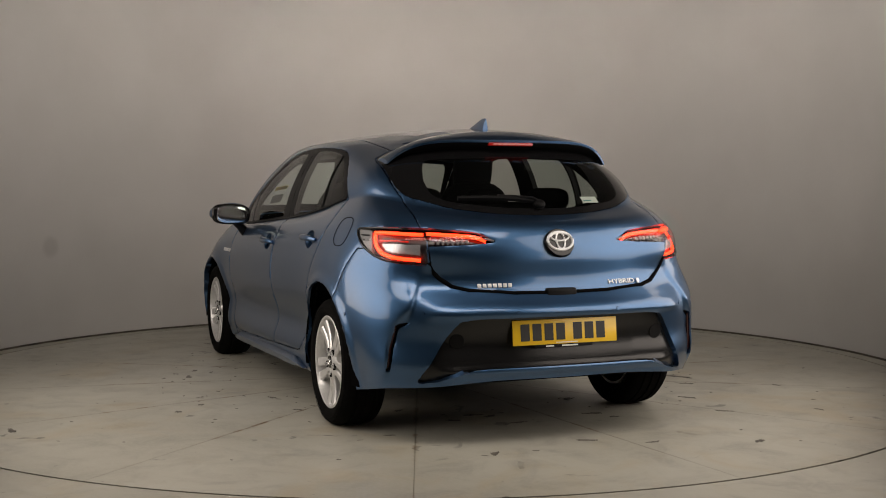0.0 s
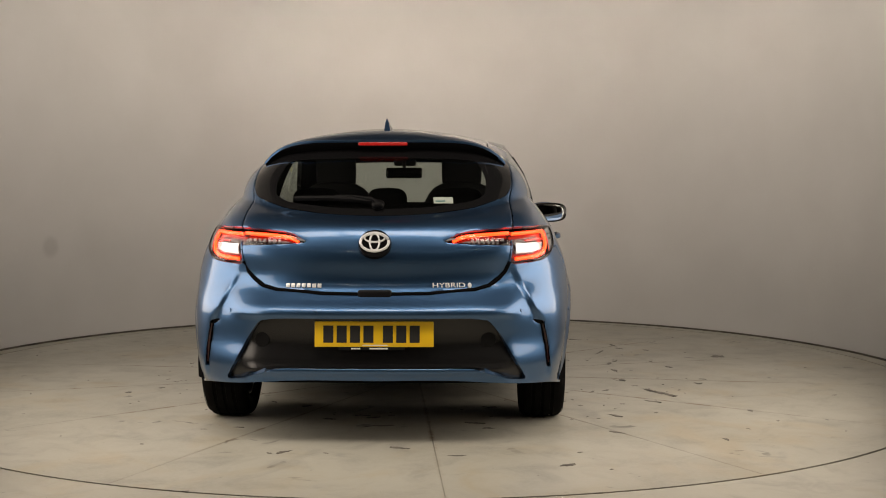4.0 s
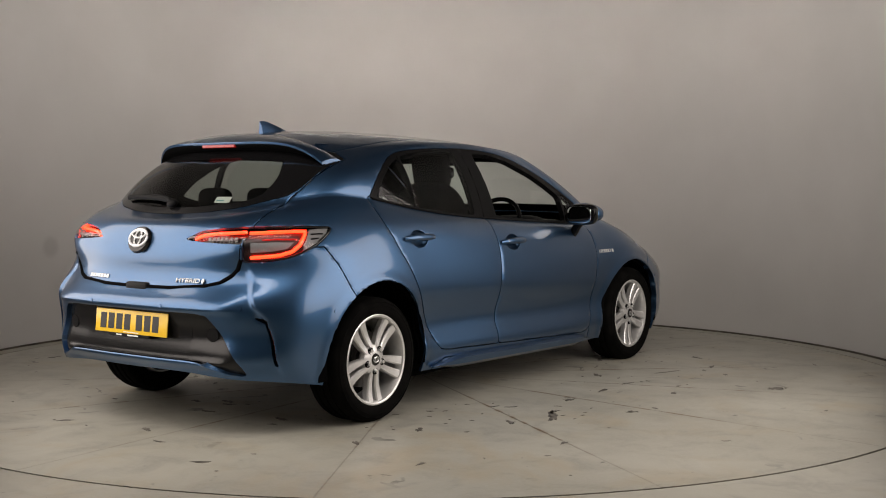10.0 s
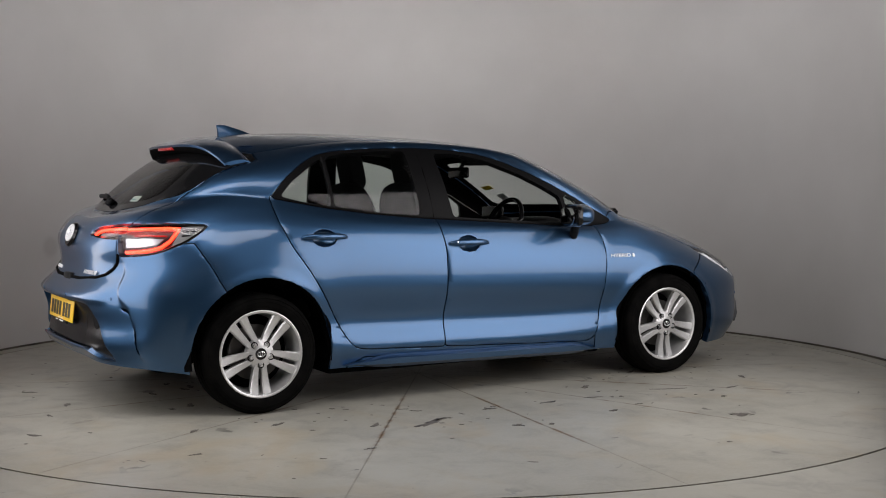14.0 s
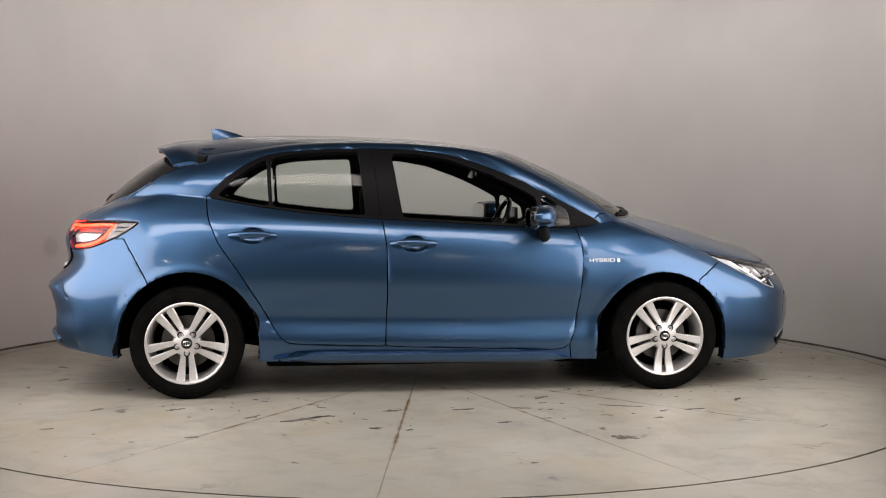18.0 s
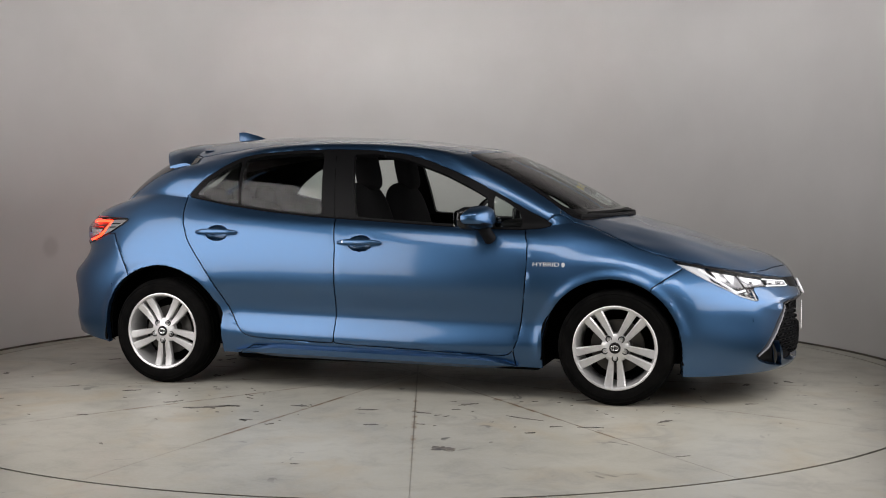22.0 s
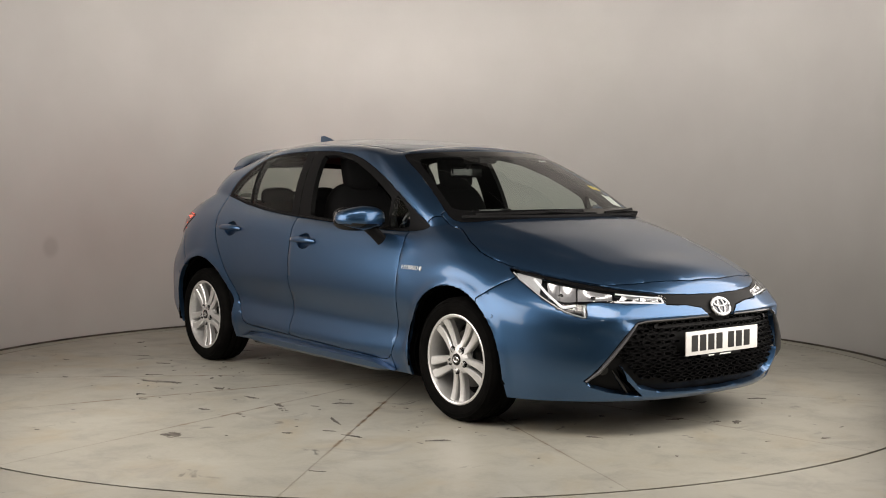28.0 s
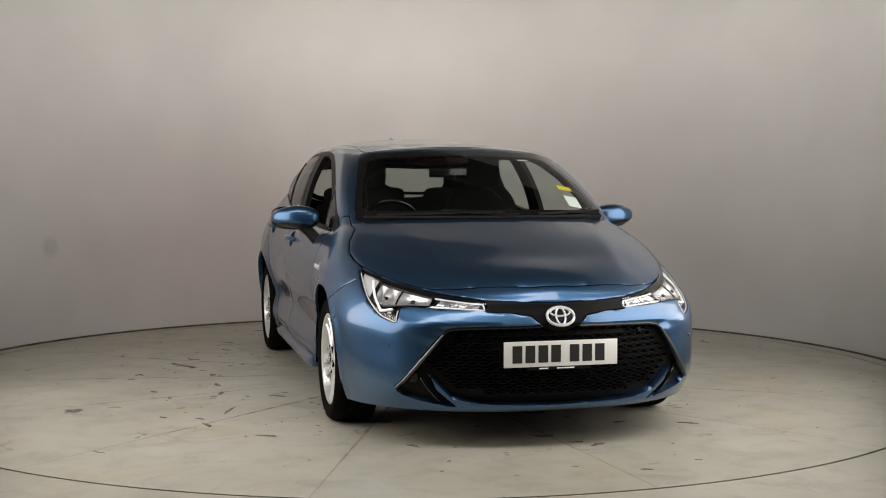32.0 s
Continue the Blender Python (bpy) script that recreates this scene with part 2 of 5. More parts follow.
def shell_grid():
    """The half body as a grid [v, u, xyz], y >= 0."""
    flip = np.array([1, -1, 1])
    dense = {k: hermite(r, NU, np.array(r[1]) * flip, np.array(r[-2]) * flip) for k, r in RAILS.items()}
    n = len(dense["belt"])
    grid = np.zeros((NV * 7 + NG + NR + 1, n, 3))
    xs = np.array(CROWN_X)
    for j in range(n):
        low = hermite([dense[k][j] for k in LOWER], NV)
        s, e = dense["belt"][j], dense["eaves"][j]
        w = np.linspace(0, 1, NG + 1)[1:, None]
        f = j / (n - 1)
        mid = abs(f - .5) / .5
        out = np.array([(-.6 if f < .5 else .6) * max(0, mid - .35), (1 - mid) ** .5, .5])
        glass = s + (e - s) * w + out / np.linalg.norm(out) * .028 * 4 * w * (1 - w)
        k = np.linspace(0, 1, NR + 1)[1:]
        cx = e[0] + (np.clip(e[0], -1.5, .46) - e[0]) * k
        cz = np.interp(e[0], xs, CROWN_Z)
        roof = np.stack([cx, e[1] * (1 - k), e[2] + (cz - e[2]) * (1 - (1 - k) ** 2.2)], -1)
        grid[:, j] = np.vstack([low, glass, roof])
    fair(grid)
    # flared lips round the wheel openings
    for ax, az, ar in ARCHES:
        r = np.hypot(grid[..., 0] - ax, grid[..., 2] - az)
        lift = .010 * ramp(1 - np.abs(r - ar - .005) / .05, 0, 1)
        grid[..., 1] += lift * (grid[..., 1] > .6) * (grid[..., 2] < .8)
    sculpt(grid)
    return grid


# ---- cutting the body surface into panels ----
from mathutils.bvhtree import BVHTree

R2 = 2 ** -.5
VIEWS = {    # the two axes of the drawing plane and the direction of the cut
    "side": (Vector((1, 0, 0)), Vector((0, 0, 1)), Vector((0, 1, 0))),
    "front": (Vector((0, 1, 0)), Vector((0, 0, 1)), Vector((1, 0, 0))),
    "rear": (Vector((0, 1, 0)), Vector((0, 0, 1)), Vector((-1, 0, 0))),
    "top": (Vector((1, 0, 0)), Vector((0, 1, 0)), Vector((0, 0, 1))),
    "rear_corner": (Vector((R2, R2, 0)), Vector((0, 0, 1)), Vector((-R2, R2, 0))),
    "front_corner": (Vector((-R2, R2, 0)), Vector((0, 0, 1)), Vector((R2, R2, 0))),
}


def inside(poly, a, b):
    hit = False
    j = len(poly) - 1
    for i in range(len(poly)):
        (x0, y0), (x1, y1) = poly[i], poly[j]
        if (y0 > b) != (y1 > b) and a < (x1 - x0) * (b - y0) / (y1 - y0) + x0:
            hit = not hit
        j = i
    return hit


def rounded(poly, n=3, closed=True):
    """The outline with its corners softened."""
    p = [np.array(q, float) for q in poly]
    out = []
    for i in range(len(p)):
        a, b, c = p[i - 1], p[i], p[(i + 1) % len(p)]
        r = min(.3, .02 / max(.02, min(np.linalg.norm(b - a), np.linalg.norm(c - b))))
        s, e = b + (a - b) * r, b + (c - b) * r
        for k in range(n + 1):
            t = k / n
            out.append(tuple((1 - t) ** 2 * s + 2 * t * (1 - t) * b + t * t * e))
    return out


def cut(bm, ids, view, poly, keep, new_id, over=(0,)):
    """Cut the surface along an outline drawn in a view; faces inside it that pass keep() and have an id in over take new_id."""
    A, B, D = VIEWS[view]
    a0, a1 = min(p[0] for p in poly), max(p[0] for p in poly)
    b0, b1 = min(p[1] for p in poly), max(p[1] for p in poly)

    def box(f):
        qa, qb = [A.dot(v.co) for v in f.verts], [B.dot(v.co) for v in f.verts]
        return min(qa), max(qa), min(qb), max(qb)

    near = [f for f in bm.faces if f[ids] in over and keep(f.calc_center_median())]
    near = [(f, x) for f, x in ((f, box(f)) for f in near) if x[1] > a0 - .01 and x[0] < a1 + .01 and x[3] > b0 - .01 and x[2] < b1 + .01]
    for i in range(len(poly)):
        (x0, y0), (x1, y1) = poly[i - 1], poly[i]
        if abs(x1 - x0) + abs(y1 - y0) < 1e-6:
            continue
        lo, hi, bo, up = min(x0, x1) - 1e-4, max(x0, x1) + 1e-4, min(y0, y1) - 1e-4, max(y0, y1) + 1e-4
        pick = [f for f, x in near if f.is_valid and x[1] > lo and x[0] < hi and x[3] > bo and x[2] < up]
        if not pick:
            continue
        rest = [(f, x) for f, x in near if f.is_valid]
        geom = set(pick)
        for f in pick:
            geom.update(f.verts)
            geom.update(f.edges)
        point = A * x0 + B * y0
        normal = D.cross(A * (x1 - x0) + B * (y1 - y0)).normalized()
        old = set(f for f, _ in rest)
        res = bmesh.ops.bisect_plane(bm, geom=list(geom), dist=1e-6, plane_co=point, plane_no=normal)
        got = [g for g in res["geom"] if isinstance(g, bmesh.types.BMFace) and g.is_valid]
        done = set(got)
        near = [(f, x) for f, x in rest if f.is_valid and f not in done] + [(f, box(f)) for f in done]
    for f, _ in near:
        if f.is_valid and f[ids] in over:
            c = f.calc_center_median()
            if inside(poly, A.dot(c), B.dot(c)) and keep(c):
                f[ids] = new_id


def arch_outline(ax, az, ar):
    pts = [(ax - ar * 1.005, 0)] + [(ax - ar * math.cos(k * math.pi / 28), az + ar * math.sin(k * math.pi / 28)) for k in range(29)] + [(ax + ar * 1.005, 0)]
    return pts


def back(c):
    return c.x < -1.15


def ahead(c):
    return c.x > .9


def flank(c):
    return c.y > .35


# outlines of the panels, glass and lamps
LIGHTS_LINE = [(-1.211, 1.087), (-1.126, 1.181), (-1.008, 1.266), (-.916, 1.311), (-.84, 1.328), (-.758, 1.337), (-.6, 1.348), (-.441, 1.353), (-.314, 1.356), (-.123, 1.350), (.068, 1.331), (.165, 1.31), (.259, 1.283),
               (.448, 1.21), (.604, 1.134), (.823, 1.018), (.967, .945), (.947, .926), (.82, .911), (.505, .921), (.193, .941), (-.276, .969), (-.432, .978), (-.681, 1.003), (-.932, 1.037)]
QUARTER_GLASS = [(-1.157, 1.093), (-1.079, 1.177), (-.974, 1.253), (-.892, 1.292), (-.879, 1.040), (-1.027, 1.062)]
REAR_DOOR_GLASS = [(-.873, 1.298), (-.757, 1.321), (-.567, 1.333), (-.386, 1.337), (-.354, .987), (-.557, 1.0), (-.86, 1.037)]
FRONT_DOOR_GLASS = [(-.205, 1.325), (-.059, 1.325), (.132, 1.29), (.352, 1.21), (.509, 1.135), (.606, 1.08), (.625, .928), (.193, .953), (-.145, .975)]
SAIL_GLASS = [(.636, 1.1), (.713, 1.058), (.785, 1.008), (.805, .925), (.647, .925)]
REAR_DOOR = [(-1.218, 1.11), (-1.211, 1.012), (-1.197, .951), (-1.147, .836), (-1.039, .683), (-.922, .495), (-.846, .361), (-.815, .318), (-.769, .290), (-.5, .279), (-.252, .270), (-.240, .524), (-.241, .805), (-.269, 1.0)]
FRONT_DOOR = [(-.252, .270), (.191, .254), (.690, .236), (.745, .243), (.775, .27), (.804, .337), (.836, .556), (.852, .743), (.844, .834), (.810, .96), (.3, 1.0), (-.269, 1.0), (-.241, .805), (-.240, .524)]
FENDER = [(.810, .96), (.844, .834), (.852, .743), (.836, .556), (.804, .337), (.775, .27), (.80, .1), (1.5, .1), (1.508, .62), (1.584, .672), (1.656, .718), (1.70, .80), (1.55, .90), (1.2, 1.0), (.97, .99), (.93, .95)]
REAR_BUMPER = [(-2.4, 0), (-2.4, .86), (-1.648, .865), (-1.585, .759), (-1.5, .60), (-1.5, 0)]
FRONT_BUMPER = [(1.5, 0), (1.508, .62), (1.584, .672), (1.656, .718), (1.7, .85), (2.5, .85), (2.5, 0)]
SKIRT = [(-.835, .1), (-.835, .193), (-.739, .245), (-.305, .238), (.192, .228), (.690, .213), (.77, .18), (.77, .1)]
TAILGATE = [(-.1, 1.36), (.46, 1.335), (.56, 1.305), (.61, 1.262), (.62, 1.2), (.618, 1.13), (.600, 1.085), (.611, 1.027), (.614, .977), (.602, .892), (.593, .803), (.554, .741), (.501, .707), (.437, .691), (.235, .676), (-.1, .672)]
REAR_GLASS = [(-.1, 1.011), (.12, 1.013), (.242, 1.021), (.426, 1.045), (.544, 1.083), (.588, 1.10), (.612, 1.14), (.615, 1.2), (.604, 1.262), (.56, 1.305), (.4, 1.34), (-.1, 1.36)]
REAR_CLEAR = [(-.1, 1.041), (.12, 1.043), (.243, 1.051), (.428, 1.074), (.489, 1.105), (.497, 1.171), (.472, 1.235), (.441, 1.272), (-.1, 1.285)]
VALANCE = [(-.1, .566), (.406, .566), (.501, .558), (.559, .48), (.61, .391), (.672, .288), (.594, .298), (.515, .322), (.433, .352), (-.1, .351)]
SLOT = [(.702, .552), (.748, .541), (.769, .43), (.780, .335), (.768, .334), (.756, .43), (.737, .528)]
LAMP_SIDE = [(-.95, .960), (-.861, .960), (-.696, .962), (-.545, .956), (-.556, .926), (-.612, .875), (-.698, .834), (-.760, .815), (-.84, .805), (-.96, .798)]
LAMP_GATE = [(.30, .90), (.338, .916), (.379, .938), (.53, .954), (.66, .962), (.66, .882), (.52, .887), (.42, .891)]
HEADLAMP = [(-.585, .768), (-.723, .742), (-.915, .706), (-1.11, .674), (-1.302, .652), (-1.326, .609), (-1.134, .616), (-.972, .624), (-.95, .611), (-.96, .548), (-.86, .573), (-.735, .644), (-.626, .723)]
NOSE_BAND = [(.325, .652), (.17, .643), (-.1, .636), (-.1, .5), (.02, .514), (.073, .535), (.126, .584), (.2, .598), (.32, .606)]
GRILLE = [(-.1, .54), (.44, .535), (.485, .525), (.522, .501), (.603, .391), (.692, .27), (.66, .24), (.585, .215), (.445, .192), (.535, .268), (.566, .338), (.467, .232), (.349, .208), (-.1, .194)]
HOOD = [(1.0, -.1), (1.0, .70), (1.10, .708), (1.169, .70), (1.308, .757), (1.41, .777), (1.49, .770), (1.59, .75), (1.724, .704), (1.86, .635), (1.95, .565), (2.0, .515), (2.06, .40), (2.123, .2), (2.145, .1), (2.15, -.1)]
WINDSCREEN = [(-.1, 1.343), (.195, 1.341), (.40, 1.333), (.53, 1.323), (.56, 1.29), (.602, 1.2), (.648, 1.09), (.682, .985), (.66, .96), (.5, .974), (.28, .980), (-.1, .985)]
WIND_CLEAR = [(-.1, 1.315), (.195, 1.313), (.38, 1.305), (.50, 1.295), (.535, 1.26), (.58, 1.18), (.62, 1.09), (.638, 1.035), (.62, 1.02), (.5, 1.018), (.28, 1.022), (-.1, 1.025)]
ROOF = [(-1.5, -.1), (-1.5, .51), (.36, .51), (.52, .47), (.55, -.1)]

(P_SIDE, P_HOLE, P_TRIM, P_QUARTER, P_RGLASS, P_FGLASS, P_SAIL, P_RDOOR, P_FDOOR, P_FENDER, P_RBUMP, P_FBUMP, P_SKIRT, P_GATE, P_BACKLITE, P_BACKCLEAR,
 P_VALANCE, P_SLOT, P_LAMP, P_GLAMP, P_HEAD, P_BAND, P_GRILLE, P_HOOD, P_SCREEN, P_SCREENCLEAR, P_ROOF) = range(27)


def body_half():
    g = shell_grid()
    nv, nu, _ = g.shape
    bm = bmesh.new()
    ids = bm.faces.layers.int.new("panel")
    V = [[bm.verts.new(p) for p in row] for row in g]
    for i in range(nv - 1):
        for j in range(nu - 1):
            bm.faces.new((V[i][j], V[i + 1][j], V[i + 1][j + 1], V[i][j + 1]))
    bmesh.ops.remove_doubles(bm, verts=bm.verts[:], dist=1e-5)
    bm.normal_update()
    tree = BVHTree.FromBMesh(bm)
    for a in ARCHES:
        cut(bm, ids, "side", arch_outline(*a), flank, P_HOLE)
    cut(bm, ids, "front", rounded(WINDSCREEN), lambda c: c.x > .25, P_SCREEN)
    cut(bm, ids, "front", rounded(WIND_CLEAR), lambda c: c.x > .25, P_SCREENCLEAR, (P_SCREEN,))
    cut(bm, ids, "side", rounded(LIGHTS_LINE), flank, P_TRIM)
    for poly, k in ((QUARTER_GLASS, P_QUARTER), (REAR_DOOR_GLASS, P_RGLASS), (FRONT_DOOR_GLASS, P_FGLASS), (SAIL_GLASS, P_SAIL)):
        cut(bm, ids, "side", rounded(poly), flank, k, (P_TRIM,))
    cut(bm, ids, "front", rounded(TAILGATE), lambda c: c.x < -1.23, P_GATE)
    cut(bm, ids, "front", rounded(REAR_GLASS), lambda c: c.x < -1.23, P_BACKLITE, (P_GATE, P_SIDE))
    cut(bm, ids, "front", rounded(REAR_CLEAR), back, P_BACKCLEAR, (P_BACKLITE,))
    cut(bm, ids, "front", rounded(LAMP_GATE), back, P_GLAMP, (P_GATE,))
    cut(bm, ids, "rear_corner", rounded(LAMP_SIDE), back, P_LAMP, (P_SIDE,))
    cut(bm, ids, "front_corner", rounded(HEADLAMP), ahead, P_HEAD)
    cut(bm, ids, "front", NOSE_BAND, lambda c: c.x > 1.8, P_BAND)
    cut(bm, ids, "front", GRILLE, lambda c: c.x > 1.5, P_GRILLE)
    cut(bm, ids, "top", HOOD, lambda c: c.z > .6 and c.x > .9, P_HOOD)
    cut(bm, ids, "side", REAR_BUMPER, lambda c: True, P_RBUMP)
    cut(bm, ids, "front", rounded(VALANCE), lambda c: c.x < -1.7, P_VALANCE, (P_RBUMP,))
    cut(bm, ids, "front", SLOT, lambda c: c.x < -1.7, P_SLOT, (P_RBUMP,))
    cut(bm, ids, "side", FRONT_BUMPER, lambda c: True, P_FBUMP)
    cut(bm, ids, "side", rounded(REAR_DOOR), flank, P_RDOOR)
    cut(bm, ids, "side", rounded(FRONT_DOOR), flank, P_FDOOR)
    cut(bm, ids, "side", FENDER, lambda c: c.y > .3 and c.x > .75, P_FENDER)
    cut(bm, ids, "side", SKIRT, flank, P_SKIRT)
    cut(bm, ids, "top", ROOF, lambda c: c.z > 1.2, P_ROOF)
    return bm, ids, tree


BODY, BODY_IDS, TREE = body_half()


def on_body(view, a, b, lift=0.0, side=1):
    """The point of the surface at (a, b) of a view, and its normal; side -1 is the other half."""
    if view in ("front", "rear") and a < 0:
        a, side = -a, -side
    A, B, D = VIEWS[view]
    d = D
    far = A * a + B * b + d * 5
    p, n, _, _ = TREE.ray_cast(far, -d)
    if n.dot(d) < 0:
        n = -n
    p = p + n * lift
    if side < 0:
        p, n = Vector((p.x, -p.y, p.z)), Vector((n.x, -n.y, n.z))
    return p, n


def surface_normal(x, y, z):
    """The body's outward normal at the nearest point, on either half."""
    _, n, _, _ = TREE.find_nearest(Vector((x, abs(y), z)))
    n = n * OUTWARD
    return Vector((n.x, n.y if y >= 0 else -n.y, n.z))


_q = TREE.find_nearest(Vector((0, .85, .75)))
OUTWARD = 1 if _q[1].y > 0 else -1


def panel_mesh(which, both=False, flip=False, gap=.0022, push=(0, 0, 0), t=0.0, sink=0.0):
    """A bmesh of the faces with these ids: one half, the mirrored half (flip), or both halves as one sheet, its rim drawn in by gap;
    with t it gets that thickness, the inside in the second material; sink moves it inwards."""
    bm = bmesh.new()
    for sgn in ((1, -1) if both else ((-1,) if flip else (1,))):
        made = {}
        for f in BODY.faces:
            if f[BODY_IDS] not in which:
                continue
            vs = []
            for v in f.verts:
                if v not in made:
                    made[v] = bm.verts.new((v.co.x, v.co.y * sgn, v.co.z))
                vs.append(made[v])
            try:
                bm.faces.new(vs if sgn * OUTWARD > 0 else vs[::-1])
            except ValueError:
                pass
    bmesh.ops.remove_doubles(bm, verts=bm.verts[:], dist=9e-4)
    bm.normal_update()
    nor = {v: surface_normal(*v.co) for v in bm.verts}
    # smooth the looked-up normals along the mesh
    for _ in range(3):
        nor = {v: (n + sum((nor[e.other_vert(v)] for e in v.link_edges), Vector()) / max(1, len(v.link_edges))).normalized() for v, n in nor.items()}
    if gap:
        shift = {}
        for e in bm.edges:
            if len(e.link_faces) == 1:
                f = e.link_faces[0]
                d = e.verts[1].co - e.verts[0].co
                n = (nor[e.verts[0]] + nor[e.verts[1]]).normalized()
                inw = n.cross(d)
                loop = [l for l in f.loops if l.edge == e][0]
                if (loop.link_loop_next.vert.co - loop.vert.co).dot(d) < 0:
                    inw = -inw
                for v in e.verts:
                    shift[v] = shift.get(v, Vector()) + inw
        for v, m in shift.items():
            if m.length > 1e-7:
                v.co += m.normalized() * gap - nor[v] * abs(gap) * .3
    if sink:
        for v in bm.verts:
            v.co -= nor[v] * sink
    off = Vector(push)
    for v in bm.verts:
        v.co += off
    if t:
        rim = [e for e in bm.edges if len(e.link_faces) == 1]
        inn = {v: bm.verts.new(v.co - nor[v] * t) for v in list(bm.verts)}
        for f in list(bm.faces):
            g = bm.faces.new([inn[v] for v in f.verts][::-1])
            g.material_index = 1
        for e in rim:
            f = e.link_faces[0]
            loop = [l for l in f.loops if l.edge == e][0]
            v0, v1 = loop.vert, loop.link_loop_next.vert
            bm.faces.new((v1, v0, inn[v0], inn[v1]))
    return bm


# ---- small mesh builders ----
def box(bm, x0, x1, y0, y1, z0, z1, bevel=0.0, m=None):
    r = bmesh.ops.create_cube(bm, size=1, matrix=Matrix.Translation(((x0 + x1) / 2, (y0 + y1) / 2, (z0 + z1) / 2)) @ Matrix.Diagonal((abs(x1 - x0), abs(y1 - y0), abs(z1 - z0), 1)))
    if bevel:
        es = list({e for v in r["verts"] for e in v.link_edges})
        r = bmesh.ops.bevel(bm, geom=es, offset=bevel, segments=3, affect="EDGES", profile=.5)
    if m:
        vs = r["verts"]
        bmesh.ops.transform(bm, matrix=m, verts=vs)
    return bm


def tube(bm, points, radius, n=8, closed=False, flat=1.0, up=None):
    """A round or flattened bar along points."""
    pts = [Vector(p) for p in points]
    rings = []
    for i, p in enumerate(pts):
        a = pts[i - 1] if (i > 0 or closed) else p
        b = pts[(i + 1) % len(pts)] if (i < len(pts) - 1 or closed) else p
        t = (b - a).normalized()
        ref = Vector(up) if up else (Vector((0, 0, 1)) if abs(t.z) < .9 else Vector((0, 1, 0)))
        s = t.cross(ref).normalized()
        u = s.cross(t)
        r = radius[i] if isinstance(radius, (list, tuple)) else radius
        rings.append([bm.verts.new(p + (s * math.cos(2 * math.pi * k / n) + u * math.sin(2 * math.pi * k / n) * flat) * r) for k in range(n)])
    for i in range(len(rings) if closed else len(rings) - 1):
        A, B = rings[i], rings[(i + 1) % len(rings)]
        for k in range(n):
            bm.faces.new((A[k], A[(k + 1) % n], B[(k + 1) % n], B[k]))
    if not closed:
        bm.faces.new(rings[0][::-1])
        bm.faces.new(rings[-1])
    return bm


def lathe(bm, profile, n=64, closed=True, m=None):
    """Turn a profile of (radius, axial y) round the y axis."""
    rings = []
    for k in range(n):
        a = 2 * math.pi * k / n
        rings.append([bm.verts.new((r * math.cos(a), y, r * math.sin(a))) for r, y in profile])
    cnt = len(profile)
    for k in range(n):
        A, B = rings[k], rings[(k + 1) % n]
        for i in range(cnt if closed else cnt - 1):
            j = (i + 1) % cnt
            try:
                bm.faces.new((A[i], A[j], B[j], B[i]))
            except ValueError:
                pass
    if m:
        bmesh.ops.transform(bm, matrix=m, verts=bm.verts[:])
    return bm


def blob(bm, centre, size, power=2.6, n=24, rows=14, m=None):
    """A rounded, slightly square body."""
    c = Vector(centre)
    vs = []

    def sp(v):
        return math.copysign(abs(v) ** (2 / power), v)
    for i in range(1, rows):
        th = math.pi * i / rows - math.pi / 2
        vs.append([bm.verts.new(c + Vector((size[0] * sp(math.cos(th)) * sp(math.cos(2 * math.pi * k / n)), size[1] * sp(math.cos(th)) * sp(math.sin(2 * math.pi * k / n)), size[2] * sp(math.sin(th))))) for k in range(n)])
    lo, hi = bm.verts.new(c - Vector((0, 0, size[2]))), bm.verts.new(c + Vector((0, 0, size[2])))
    for A, B in zip(vs, vs[1:]):
        for k in range(n):
            bm.faces.new((A[k], A[(k + 1) % n], B[(k + 1) % n], B[k]))
    for k in range(n):
        bm.faces.new((lo, vs[0][(k + 1) % n], vs[0][k]))
        bm.faces.new((hi, vs[-1][k], vs[-1][(k + 1) % n]))
    if m:
        done = [v for r in vs for v in r] + [lo, hi]
        bmesh.ops.transform(bm, matrix=m, verts=done)
    return bm


def frame_at(p, n, up=(0, 0, 1)):
    """A matrix whose z points along n at p, x level."""
    z = Vector(n).normalized()
    x = Vector(up).cross(z).normalized()
    y = z.cross(x)
    m = Matrix((x, y, z)).transposed().to_4x4()
    m.translation = p
    return m


def disc(bm, m, r, h, n=20, sy=1.0):
    bmesh.ops.create_cone(bm, cap_ends=True, segments=n, radius1=r, radius2=r * .92, depth=h, matrix=m @ Matrix.Diagonal((1, sy, 1, 1)))
    return bm


def text_mesh(word, size, depth, m):
    cu = bpy.data.curves.new("lettering", "FONT")
    cu.body, cu.size, cu.extrude, cu.align_x, cu.align_y = word, size, depth, "CENTER", "CENTER"
    ob = bpy.data.objects.new("lettering", cu)
    scene.collection.objects.link(ob)
    me = bpy.data.meshes.new_from_object(ob.evaluated_get(bpy.context.evaluated_depsgraph_get()))
    bpy.data.objects.remove(ob)
    bm = bmesh.new()
    bm.from_mesh(me)
    bmesh.ops.transform(bm, matrix=m, verts=bm.verts[:])
    return bm


